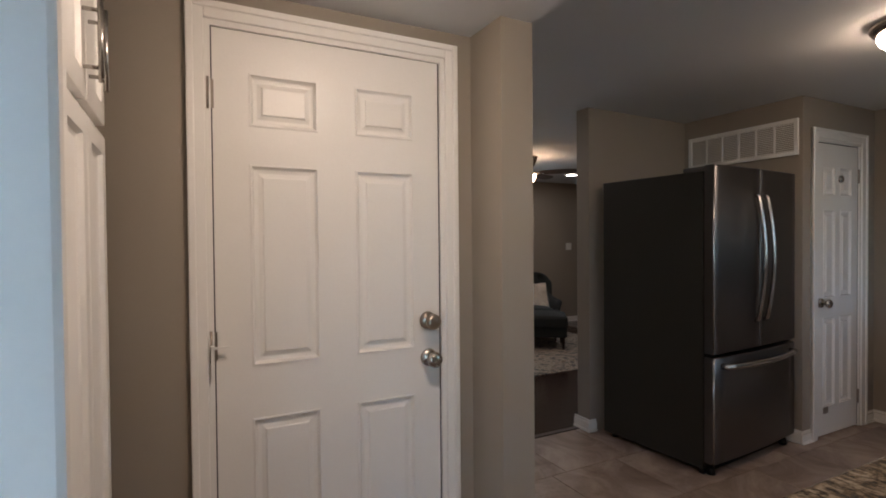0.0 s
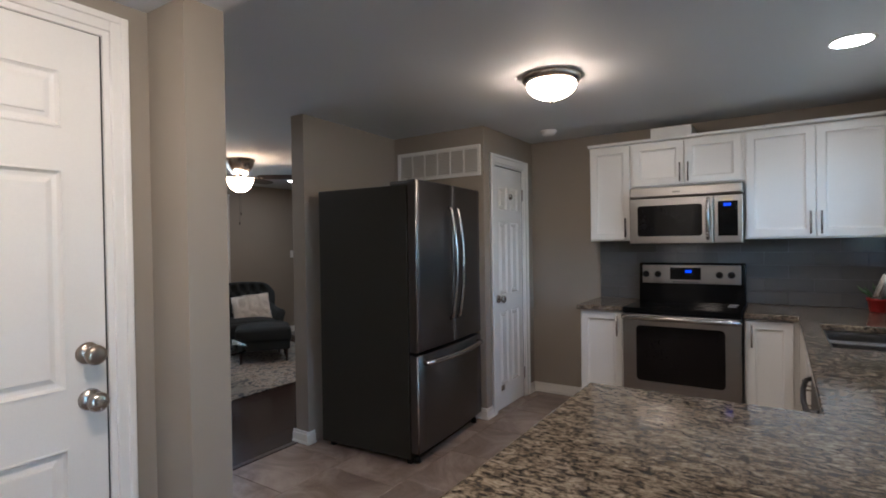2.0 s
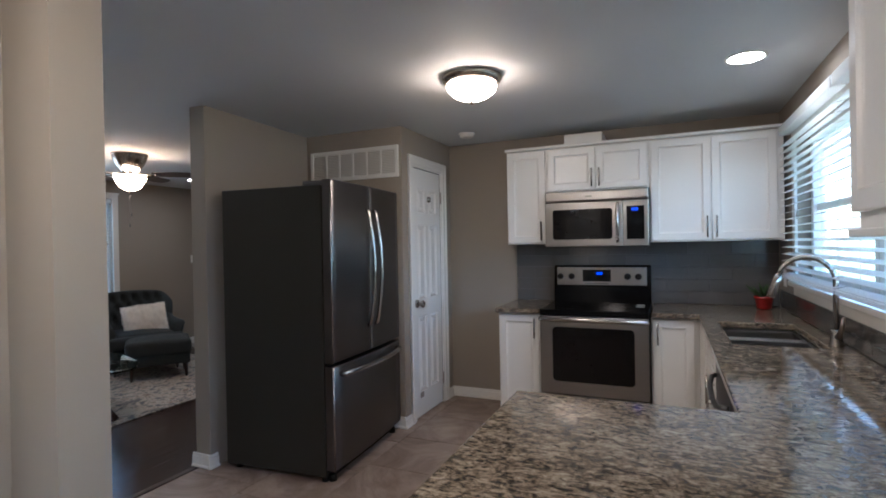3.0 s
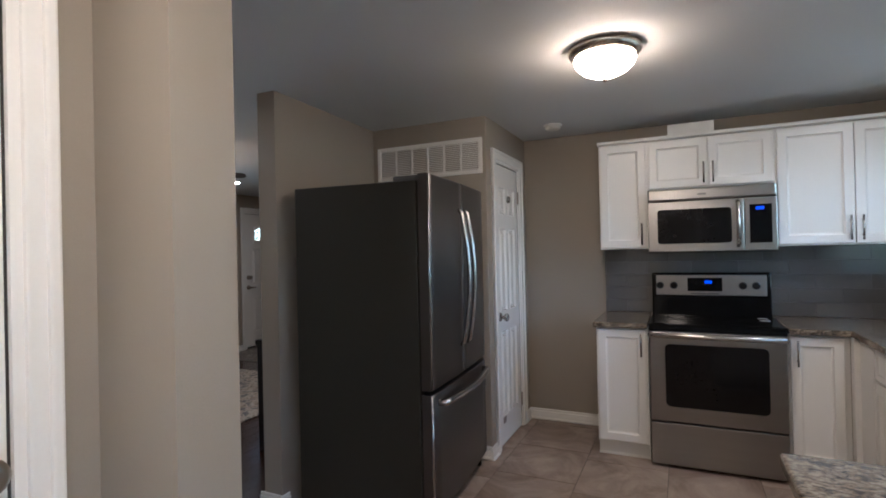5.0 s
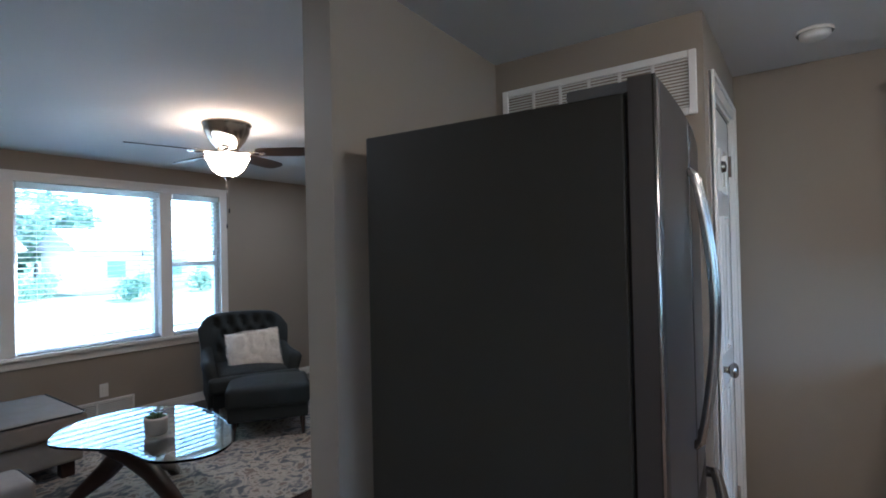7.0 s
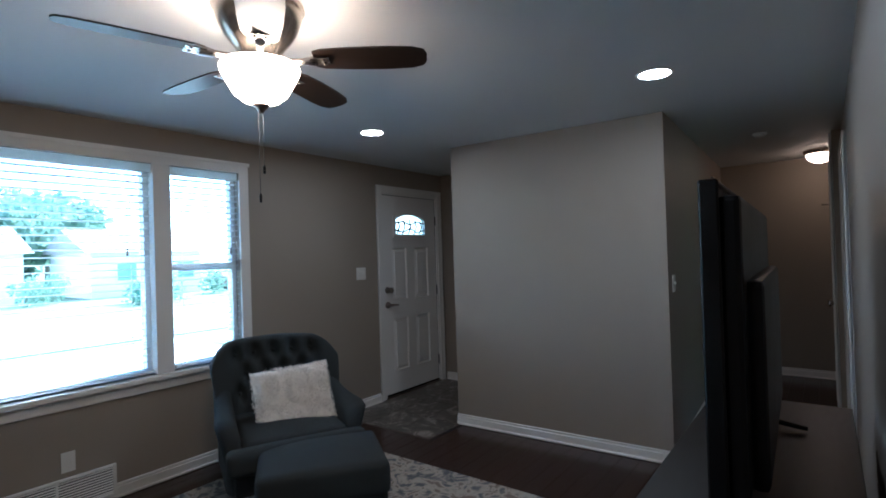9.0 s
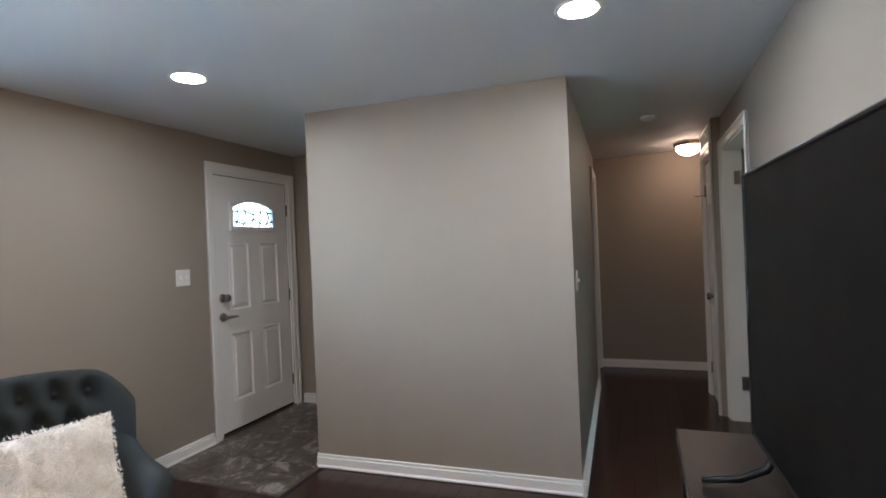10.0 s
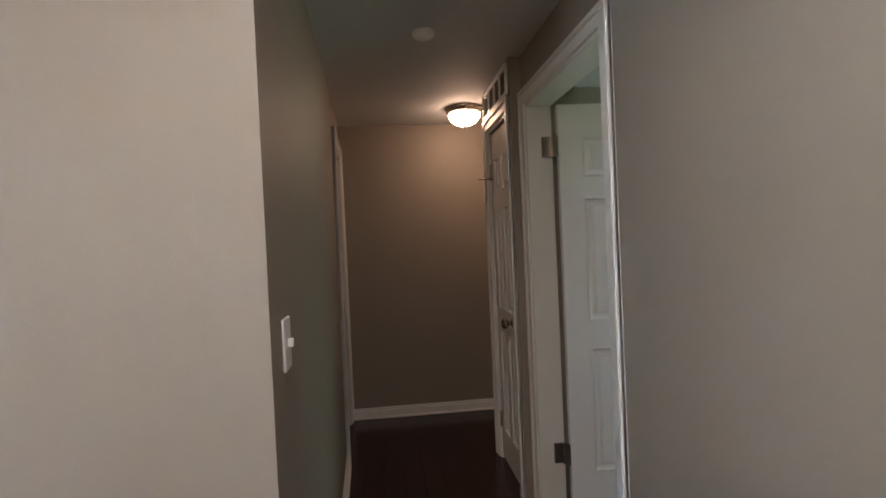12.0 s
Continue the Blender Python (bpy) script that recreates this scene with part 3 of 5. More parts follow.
def arch_fill(x0, x1, z0, z1, rise, y0, y1):
    bm = bmesh.new()
    a = [bm.verts.new((x, y0, z)) for x, z in arch(x0, x1, z0, z1, rise)]
    f = bm.faces.new(a)
    r = bmesh.ops.extrude_face_region(bm, geom=[f])
    bmesh.ops.translate(bm, verts=[v for v in r["geom"] if isinstance(v, bmesh.types.BMVert)], vec=(0, y1 - y0, 0))
    return bm


def arch_corner(ox0, ox1, oz0, oz1, x0, x1, z0, z1, rise, y0, y1, n=14):
    """Fills the slab above an arched head."""
    bm = bmesh.new()
    pts = arch(x0, x1, z0, z1, rise, n)[2:]
    lo = [[bm.verts.new((x, y, z)) for x, z in pts] for y in (y0, y1)]
    hi = [[bm.verts.new((x, y, oz1)) for x, z in pts] for y in (y0, y1)]
    for k in range(n):
        bm.faces.new((lo[0][k], lo[0][k + 1], hi[0][k + 1], hi[0][k]))
        bm.faces.new((lo[1][k], lo[1][k + 1], hi[1][k + 1], hi[1][k]))
        bm.faces.new((lo[0][k], lo[0][k + 1], lo[1][k + 1], lo[1][k]))
    return bm


part("lite_frame", arch_frame(0.20, 0.664, 1.645, 1.85, 0.055, 0.035, -0.032, -0.016), WHITE, front)
LEADED = clear_glass("textured_leaded_glass", (0.36, 0.44, 0.44), 0.3)
part("lite", arch_fill(0.20, 0.664, 1.645, 1.85, 0.055, -0.021, -0.018), LEADED, front, "textured leaded glass").visible_shadow = False
part("lite_corner", arch_corner(0.195, 0.669, 1.640, 1.865, 0.20, 0.664, 1.645, 1.85, 0.055, -0.016, 0.016), WHITE, front)
came = bmesh.new()
for u in (0.12, 0.30, 0.5, 0.70, 0.88):
    x = 0.20 + 0.464 * u
    tube(came, [(x - 0.03, -0.023, 1.647), (x + 0.012, -0.023, 1.725), (x - 0.012, -0.023, 1.805 - 0.03 * abs(2 * u - 1))], 0.0085, 6)
tube(came, [(0.20, -0.023, 1.690), (0.32, -0.023, 1.665), (0.432, -0.023, 1.710), (0.544, -0.023, 1.665), (0.664, -0.023, 1.690)], 0.0085, 6)
tube(came, [(0.20, -0.023, 1.760), (0.32, -0.023, 1.780), (0.432, -0.023, 1.745), (0.544, -0.023, 1.780), (0.664, -0.023, 1.760)], 0.0085, 6)
part("lead_came", came, BLACK, front, "dark lead strips")
gap_strip(front, 0.0, 0.864, 2.042)
door_knob(front, "lever_handle", 0.06, 0.93, -0.0175, -1, lever=1, material=BRONZE)
door_knob(front, "deadbolt", 0.06, 1.08, -0.0175, -1, material=BRONZE)
for z in (0.25, 1.03, 1.80):
    hinge(front, 0.866, z, -0.018, BLACK)
part("door_sweep", boxes((0.0, 0.864, -0.024, -0.0178, 0.008, 0.035)), BLACK, front, "black rubber sweep")

bedroom = panel_door("door_4", "white six-panel bedroom door, standing open", pose(8.240, 3.600, 0, 0, 0, -92), 0.86, 2.035, [(0.12, 0.37), (0.49, 0.74)], SIX)
for z in (0.29, 1.835):
    part("hinge", boxes((8.262, 8.2715, 3.625, 3.672, z - 0.05, z + 0.05), (8.225, 8.262, 3.602, 3.63, z - 0.05, z + 0.05)), BRONZE, bedroom, "aged nickel butt hinge").matrix_parent_inverse = bedroom.matrix_basis.inverted()
door_knob(bedroom, "knob", 0.80, 0.92, -0.0175, -1)
linen = panel_door("door_5", "white six-panel linen closet door, closed", pose(8.931, 3.772, 0, 0, 0, 180), 0.472, 2.035, [(0.07, 0.20), (0.27, 0.40)], SIX)
gap_strip(linen, 0.0, 0.472, 2.035)
door_knob(linen, "knob", 0.42, 0.92, -0.0175, -1)
for z in (0.25, 1.80):
    hinge(linen, -0.002, z, -0.018)
part("door_stop", tube(bmesh.new(), [(0.03, -0.0175, 1.76), (0.03, -0.11, 1.76)], 0.006, 8), BRONZE, linen, "slim bronze hook")


# ---- kitchen cabinets ----
SHAKER = [(0, 0.0), (0.004, -0.002), (0.050, -0.002), (0.056, 0.008), (0.064, 0.011), (0.080, 0.0115)]


def pull(parent, x, z0, z1, y):
    bm = tube(bmesh.new(), [(x, y - 0.032, z0), (x, y - 0.032, z1)], 0.006, 10)
    for z in (z0 + 0.03, z1 - 0.03):
        tube(bm, [(x, y, z), (x, y - 0.032, z)], 0.0045, 8)
    return part("handle", bm, CHROME, parent, "brushed nickel bar pull")


def cabinet(name, label, m, w, z0, z1, d, doors, kick=False, group="kitchen cabinets"):
    """A cabinet in its own frame: x along the width, the front towards -y at y = 0. doors: (x0, x1, z0, z1, handle's x, z0, z1)."""
    c = thing(name, label, "cabinet", m, group)
    bm = boxes((0, w, 0.022, d, z0 + (0.1 if kick else 0), z1), bev=0.002, seg=1)
    part("body", bm, CAB, c)
    if kick:
        part("toe_kick", boxes((0.002, w - 0.002, 0.055, d, z0, z0 + 0.1), (0.0, w, 0.05, 0.055, z0, z0 + 0.012)), CAB, c)
    for x0, x1, a, b, hx, h0, h1 in doors:
        face_steps = SHAKER if b - a > 0.22 else [(0, 0), (0.004, -0.002), (0.03, -0.002), (0.036, 0.003)]
        bm = nested(bmesh.new(), x0, x1, a, b, 0.002, [(0.002, 0.019), (0, 0.019)] + face_steps, -1)
        dr = part("door" if b - a > 0.22 else "drawer_front", bm, CAB, c)
        if h1 - h0 > 0.01:
            pull(dr, hx, h0, h1, 0.0)
    return c


E_ = lambda y: pose(5.112, y, 0, 0, 0, -90)
UB, UT = 1.394, 2.15
cabinet("wall_cabinet", "narrow white shaker wall cabinet with one door", E_(1.99), 0.33, UB, UT, 0.325, [(0.012, 0.318, UB + 0.012, UT - 0.012, 0.288, UB + 0.03, UB + 0.18)])
cabinet("wall_cabinet", "short white shaker cabinet above the microwave", E_(1.66), 0.76, 1.80, UT, 0.325,
        [(0.012, 0.376, 1.812, UT - 0.012, 0.352, 1.83, 1.97), (0.384, 0.748, 1.812, UT - 0.012, 0.408, 1.83, 1.97)])
cabinet("wall_cabinet", "wide white shaker wall cabinet with two doors", E_(0.90), 0.845, UB, UT, 0.325,
        [(0.012, 0.405, UB + 0.012, UT - 0.012, 0.378, UB + 0.03, UB + 0.18), (0.41, 0.803, UB + 0.012, UT - 0.012, 0.437, UB + 0.03, UB + 0.18)])
solid("cabinet_crown", boxes((5.086, 5.437, 0.055, 1.995, UT, UT + 0.022), bev=0.006), CAB, "white crown strip on the wall cabinets", "cabinet trim")
solid("duct_cover", boxes((5.17, 5.437, 1.235, 1.525, UT + 0.022, 2.26), bev=0.004), CAB, "white box covering the hood duct", "duct cover")
S_ = lambda x, y=0.37: pose(x, y, 0, 0, 0, 180)
cabinet("wall_cabinet", "white shaker wall cabinet beside the sink window", S_(2.60), 0.92, 1.42, UT + 0.02, 0.34,
        [(0.012, 0.456, 1.46, UT, 0.425, 1.48, 1.63), (0.464, 0.908, 1.46, UT, 0.495, 1.48, 1.63)])
solid("light_rail", boxes((1.68, 2.605, 0.04, 0.372, 1.40, 1.42), bev=0.004), CAB, "white rail under the wall cabinet", "cabinet trim")
BH = 0.872
F_ = lambda y: pose(4.846, y, 0, 0, 0, -90)
cabinet("base_cabinet", "narrow white shaker base cabinet beside the range", F_(1.995), 0.33, 0, BH, 0.59, [(0.012, 0.318, 0.112, BH - 0.012, 0.288, 0.69, 0.84)], True)
cabinet("base_cabinet", "white corner base cabinet beside the range", F_(0.895), 0.30, 0, BH, 0.59, [(0.012, 0.27, 0.112, BH - 0.012, 0.045, 0.69, 0.84)], True)
B_ = lambda x: pose(x, 0.565, 0, 0, 0, 180)
sb = cabinet("base_cabinet", "white sink base cabinet with two doors", B_(4.58), 0.87, 0, 0.695, 0.53,
             [(0.012, 0.858, 0.70, BH - 0.012, 0, 0, 0), (0.012, 0.431, 0.112, 0.685, 0.39, 0.50, 0.66), (0.439, 0.858, 0.112, 0.685, 0.48, 0.50, 0.66)], True)
part("apron", boxes((0, 0.87, 0.022, 0.05, 0.695, BH)), CAB, sb)
solid("corner_filler", boxes((4.585, 4.80, 0.06, 0.566, 0.0, BH), (4.80, 4.866, 0.06, 0.594, 0.0, BH), bev=0.002), CAB, "white corner cabinet filler panel", "cabinet")
cabinet("base_cabinet", "white peninsula base cabinet", pose(2.685, 0.57, 0, 0, 0, 90), 0.63, 0, BH, 0.92, [(0.012, 0.618, 0.112, BH - 0.012, 0.58, 0.69, 0.84)], True)
solid("filler_panel", boxes((1.765, 2.72, 0.06, 0.565, 0.0, BH), bev=0.002), CAB, "white cabinet end under the peninsula", "cabinet")
tall = cabinet("pantry_cabinet", "tall white pantry cabinet with raised doors", pose(0.655, 1.74, 0, 0, 0, 90), 0.58, 0, SOF - 0.002, 0.6,
               [(0.01, 0.285, 0.11, 1.66, 0.25, 0.62, 0.79), (0.292, 0.57, 0.11, 1.66, 0.325, 0.62, 0.79), (0.01, 0.285, 1.69, 2.155, 0.25, 1.72, 1.90), (0.292, 0.57, 1.69, 2.155, 0.325, 1.72, 1.90)], True, "")
solid("fridge_end_panel", boxes((0.02, 0.752, 1.19, 1.22, 0, SOF - 0.002), bev=0.008), CAB, "tall white end panel", "cabinet panel")

# ---- worktops ----


def slab(xs, ys, keep, z0, z1, bev):
    bm = bmesh.new()
    vs = {}
    for i in range(len(xs) - 1):
        for j in range(len(ys) - 1):
            if keep(i, j):
                bm.faces.new([vs.setdefault(k, bm.verts.new((xs[k[0]], ys[k[1]], z0))) if k not in vs else vs[k] for k in ((i, j), (i + 1, j), (i + 1, j + 1), (i, j + 1))])
    bmesh.ops.remove_doubles(bm, verts=bm.verts, dist=1e-5)
    r = bmesh.ops.extrude_face_region(bm, geom=list(bm.faces))
    bmesh.ops.translate(bm, verts=[v for v in r["geom"] if isinstance(v, bmesh.types.BMVert)], vec=(0, 0, z1 - z0))
    bmesh.ops.recalc_face_normals(bm, faces=bm.faces)
    bmesh.ops.dissolve_limit(bm, angle_limit=0.02, verts=bm.verts, edges=bm.edges)
    es = [e for e in bm.edges if len(e.link_faces) == 2 and e.calc_face_angle() > 0.5]
    bmesh.ops.bevel(bm, geom=es, offset=bev, segments=3, affect='EDGES', profile=0.5)
    return bm


CZ0, CZ1 = 0.874, 0.910
SX0, SX1, SY0, SY1 = 3.80, 4.53, 0.13, 0.505
solid("worktop", slab([1.55, 2.71, SX0, SX1, 4.815, 5.435], [0.035, SY0, SY1, 0.60, 0.893, 1.248],
                      lambda i, j: (j == 4 and i == 0) or (j == 3 and i in (0, 4)) or (j < 3 and not (i == 2 and j == 1)), CZ0, CZ1, 0.008), GRANITE,
      "polished brown-black speckled granite worktop", "countertop")
solid("worktop", slab([4.815, 5.435], [1.667, 2.01], lambda i, j: True, CZ0, CZ1, 0.008), GRANITE, "small speckled granite worktop beside the range", "countertop")

# ---- sink, tap, dishwasher ----
SINKST = mat("satin_sink_steel", (0.27, 0.26, 0.25), 0.38, 1.0, var=0.08, fine=80, bump=0.03)
sink = thing("sink", "undermounted stainless double-bowl sink", "sink")
for a, b in ((SX0 - 0.012, 4.145), (4.185, SX1 + 0.012)):
    bm = bmesh.new()
    box(bm, a, b, SY0 - 0.012, SY1 + 0.012, 0.70, 0.8735, bev=0.03, seg=3)
    bmesh.ops.delete(bm, geom=[f for f in bm.faces if f.calc_center_median().z > 0.8725], context='FACES')
    part("bowl", bm, SINKST, sink, "", True)
part("divider", boxes((4.143, 4.187, SY0 - 0.01, SY1 + 0.01, 0.845, 0.872), bev=0.008), STEEL, sink)
for x in (3.97, 4.36):
    part("drain", lathe(bmesh.new(), [(0, 0.001), (0.03, 0.0), (0.042, 0.004), (0.045, 0.001)], (x, 0.31, 0.702), 20), CHROME, sink)

tap = thing("faucet", "brushed nickel gooseneck pull-down kitchen faucet", "faucet")
TX, TY = 3.87, 0.088
part("base", lathe(bmesh.new(), [(0, 0.075), (0.021, 0.075), (0.024, 0.06), (0.024, 0.02), (0.029, 0.008), (0.029, 0.0)], (TX, TY, 0.91), 24), CHROME, tap)
neck = [(TX, TY, 0.985), (TX, TY, 1.13)] + [(TX + 0.03 * k / 10, TY + 0.108 - 0.108 * math.cos(math.pi * k / 10 * 0.93), 1.205 + 0.108 * math.sin(math.pi * k / 10 * 0.93)) for k in range(11)]
part("spout", tube(bmesh.new(), neck, 0.0115, 14), CHROME, tap)
e1 = Vector(neck[-1])
part("spray_head", tube(bmesh.new(), [e1, e1 + Vector((0.003, 0.012, -0.035)), e1 + Vector((0.008, 0.028, -0.09)), e1 + Vector((0.010, 0.032, -0.105))], [0.0145, 0.018, 0.022, 0.020], 14), CHROME, tap)
part("lever", tube(bmesh.new(), [(TX - 0.022, TY, 0.955), (TX - 0.05, TY, 0.965), (TX - 0.065, TY - 0.005, 1.0), (TX - 0.07, TY - 0.01, 1.05)], [0.014, 0.013, 0.010, 0.007], 10), BRONZE, tap)

dw = thing("dishwasher", "dark stainless dishwasher under the worktop", "dishwasher")
part("body", boxes((3.10, 3.70, 0.06, 0.56, 0.02, 0.868)), BLACK, dw)
part("door", boxes((3.105, 3.695, 0.561, 0.585, 0.11, 0.865), bev=0.006), DSTEEL, dw)
part("handle", tube(bmesh.new(), [(3.14, 0.585, 0.79), (3.16, 0.605, 0.785), (3.24, 0.618, 0.765), (3.40, 0.622, 0.755), (3.56, 0.618, 0.765), (3.64, 0.605, 0.785), (3.66, 0.585, 0.79)], 0.010, 10), DSTEEL, dw)
part("toe_kick", boxes((3.11, 3.69, 0.50, 0.53, 0.0, 0.1)), BLACK, dw)

# ---- range ----
rg = thing("range", "freestanding stainless electric range with black glass top", "range")
RY0, RY1 = 0.903, 1.657
part("body", boxes((4.83, 5.43, RY0, RY1, 0.03, 0.895), bev=0.003), BLACK, rg)
part("cooktop", boxes((4.80, 5.40, RY0 - 0.001, RY1 + 0.001, 0.896, 0.914), bev=0.006), GLOSSB, rg)
part("front_trim", boxes((4.792, 4.82, RY0, RY1, 0.868, 0.897), bev=0.006), GLOSSB, rg)
od = part("oven_door", boxes((4.788, 4.829, RY0 + 0.003, RY1 - 0.003, 0.300, 0.866), bev=0.006), STEEL, rg)
win = box(bmesh.new(), 4.7845, 4.79, RY0 + 0.095, RY1 - 0.095, 0.395, 0.790, bev=0.0)
es = [e for e in win.edges if abs(e.verts[0].co.x - e.verts[1].co.x) > 0.001]
bmesh.ops.bevel(win, geom=es, offset=0.03, segments=4, affect='EDGES', profile=0.5)
part("window", win, OVENGL, od, "dark tinted oven window")
part("handle", tube(bmesh.new(), [(4.788, RY1 - 0.012, 0.842), (4.765, RY1 - 0.012, 0.846), (4.752, RY1 - 0.03, 0.848), (4.742, 1.28, 0.849), (4.752, RY0 + 0.03, 0.848), (4.765, RY0 + 0.012, 0.846), (4.788, RY0 + 0.012, 0.842)], 0.0175, 12), HANDLE, od)
part("drawer", boxes((4.792, 4.829, RY0 + 0.003, RY1 - 0.003, 0.022, 0.288), bev=0.006), STEEL, rg)
bg = bmesh.new()
box(bg, 5.33, 5.432, RY0, RY1, 0.90, 1.215, bev=0.012)
for v in bg.verts:
    if v.co.z > 1.1 and v.co.x < 5.36:
        v.co.x += 0.02
guard = part("backguard", bg, GLOSSB, rg)
pf = boxes((5.318, 5.34, RY0 + 0.03, RY1 - 0.03, 1.055, 1.198), bev=0.004)
face = part("control_panel", pf, STEEL, guard)
part("display", boxes((5.3155, 5.32, 1.20, 1.42, 1.085, 1.18), bev=0.0015), GLOSSB, guard)
part("clock", boxes((5.3145, 5.316, 1.265, 1.31, 1.14, 1.16)), BLUE, guard, "blue lit clock digits")
for y in (0.995, 1.075, 1.51, 1.60):
    k = tube(bmesh.new(), [(5.318, y, 1.125), (5.312, y, 1.125), (5.298, y, 1.125), (5.293, y, 1.125)], [0.026, 0.024, 0.020, 0.017], 18)
    part("knob", k, BLACK, guard)
RINGM = mat("faint_burner_mark", (0.035, 0.033, 0.032), 0.25, var=0.1)
for x, y, r in ((4.95, 1.09, 0.11), (4.96, 1.47, 0.085), (5.2, 1.10, 0.085), (5.2, 1.46, 0.10)):
    part("burner_ring", lathe(bmesh.new(), [(r, 0), (r + 0.003, 0.0006), (r + 0.006, 0)], (x, y, 0.9145), 40), RINGM, rg)
part("badge", boxes((5.3165, 5.319, 1.22, 1.40, 1.063, 1.071)), GREYP, guard)
for x in (4.99, 5.10):
    lb = lathe(bmesh.new(), [(0, 0.0012), (0.02, 0.0012), (0.021, 0)], (0, 0, 0), 20)
    for v in lb.verts:
        v.co = Vector((v.co.x * 0.7, v.co.y * 1.5, v.co.z)) + Vector((x + 0.12, 0.975, 0.9142))
    part("label", lb, PLASTW, rg, "pale oval sticker")

# ---- microwave ----
mw = thing("microwave", "brushed stainless over-the-range microwave with lit clock", "microwave")
part("body", boxes((5.055, 5.435, RY0, RY1, 1.365, 1.795), bev=0.003), BLACK, mw)
part("vent_strip", boxes((5.035, 5.06, RY0, RY1, 1.715, 1.795), bev=0.012), STEEL, mw)
md = part("door", boxes((5.032, 5.056, 1.085, RY1, 1.37, 1.71), bev=0.006), STEEL, mw)
win = box(bmesh.new(), 5.0285, 5.034, 1.155, RY1 - 0.06, 1.425, 1.655)
es = [e for e in win.edges if abs(e.verts[0].co.x - e.verts[1].co.x) > 0.001]
bmesh.ops.bevel(win, geom=es, offset=0.02, segments=4, affect='EDGES', profile=0.5)
part("window", win, OVENGL, md, "dark tinted window")
part("handle", tube(bmesh.new(), [(5.034, 1.118, 1.40), (5.005, 1.118, 1.42), (5.0, 1.118, 1.54), (5.005, 1.118, 1.67), (5.034, 1.118, 1.69)], 0.013, 10), CHROME, md)
cp = part("control_panel", boxes((5.032, 5.056, RY0, 1.081, 1.37, 1.71), bev=0.006), STEEL, mw)
part("keypad", boxes((5.029, 5.0335, RY0 + 0.03, 1.055, 1.42, 1.665), bev=0.0015), GLOSSB, cp)
part("clock", boxes((5.0275, 5.0295, 0.975, 1.02, 1.63, 1.65)), BLUE, cp, "blue lit clock digits")
part("badge", boxes((5.033, 5.0358, 1.30, 1.35, 1.745, 1.757)), GREYP, mw)

# ---- refrigerator ----
FW, FD = 0.925, 0.80
fr = thing("refrigerator", "dark stainless french-door refrigerator with bottom freezer", "refrigerator", pose(3.525, 2.585, 0, 0, 0, 4.3))
part("case", boxes((0, FW, 0.068, FD, 0.03, 1.772), bev=0.006), FRSIDE, fr, "charcoal grey textured steel case")


def bowed(x0, x1, z0, z1, back=0.060, bow=0.014, n=10):
    """A door slab whose face swells gently across the whole width of the refrigerator."""
    bm = bmesh.new()
    xs = [x0, x0 + 0.004] + [x0 + (x1 - x0) * k / n for k in range(1, n)] + [x1 - 0.004, x1]
    rows = []
    for z in (z0, z0 + 0.008, z1 - 0.008, z1):
        e = 0.006 if z in (z0, z1) else 0
        row = []
        for k, x in enumerate(xs):
            y = -bow * (1 - (2 * x / FW - 1) ** 2) + e + (0.007 if k in (0, len(xs) - 1) else 0)
            row.append(bm.verts.new((x, y, z)))
        rows.append(row + [bm.verts.new((x1, back, z)), bm.verts.new((x0, back, z))])
    for a, b in zip(rows, rows[1:]):
        m_ = len(a)
        for k in range(m_):
            f = bm.faces.new((a[k], a[(k + 1) % m_], b[(k + 1) % m_], b[k]))
            f.smooth = 0 < k < len(xs) - 2
    bm.faces.new(rows[0][::-1])
    bm.faces.new(rows[-1])
    return bm


for x0, x1, hx, ex in ((0.002, FW / 2 - 0.003, FW / 2 - 0.05, 0.002), (FW / 2 + 0.003, FW - 0.002, FW / 2 + 0.05, FW - 0.002)):
    dd = part("door", bowed(x0, x1, 0.712, 1.803), DSTEEL, fr)
    pts = [(hx, -0.012, 0.875), (hx, -0.032, 0.892)] + [(hx, -0.034 - 0.038 * math.sin(math.pi * k / 12), 0.895 + 0.73 * k / 12) for k in range(1, 12)] + [(hx, -0.032, 1.628), (hx, -0.012, 1.645)]
    part("handle", tube(bmesh.new(), pts, 0.0125, 12), HANDLE, dd, "curved bright steel handle")
    # Bright rod added along the edge to give the door its highlight.
    part("highlight_rod", tube(bmesh.new(), [(ex, 0.005, 0.714), (ex, 0.005, 1.801)], 0.0045, 12), HANDLE, dd, "steel rod added to catch a highlight on the door edge")
fz = part("freezer_drawer", bowed(0.002, FW - 0.002, 0.075, 0.690), DSTEEL, fr)
pts = [(0.075, 0.0, 0.640)] + [(0.075 + (FW - 0.15) * k / 14, -0.035 - 0.042 * math.sin(math.pi * k / 14), 0.640) for k in range(15)] + [(FW - 0.075, 0.0, 0.640)]
part("handle", tube(bmesh.new(), pts, 0.018, 12), HANDLE, fz, "curved bright steel handle")
# The same added rod for the drawer edge's highlight.
part("highlight_rod", tube(bmesh.new(), [(0.002, 0.005, 0.077), (0.002, 0.005, 0.688)], 0.006, 12), HANDLE, fz, "steel rod added to catch a highlight on the drawer edge")
part("gasket", boxes((0.012, FW - 0.012, 0.052, 0.074, 0.06, 1.76)), BLACK, fr, "black door gasket")
for x0, x1 in ((0.006, 0.085), (FW - 0.085, FW - 0.006)):
    part("hinge_cover", boxes((x0, x1, 0.035, 0.20, 1.7715, 1.800), bev=0.01), GREYP, fr)
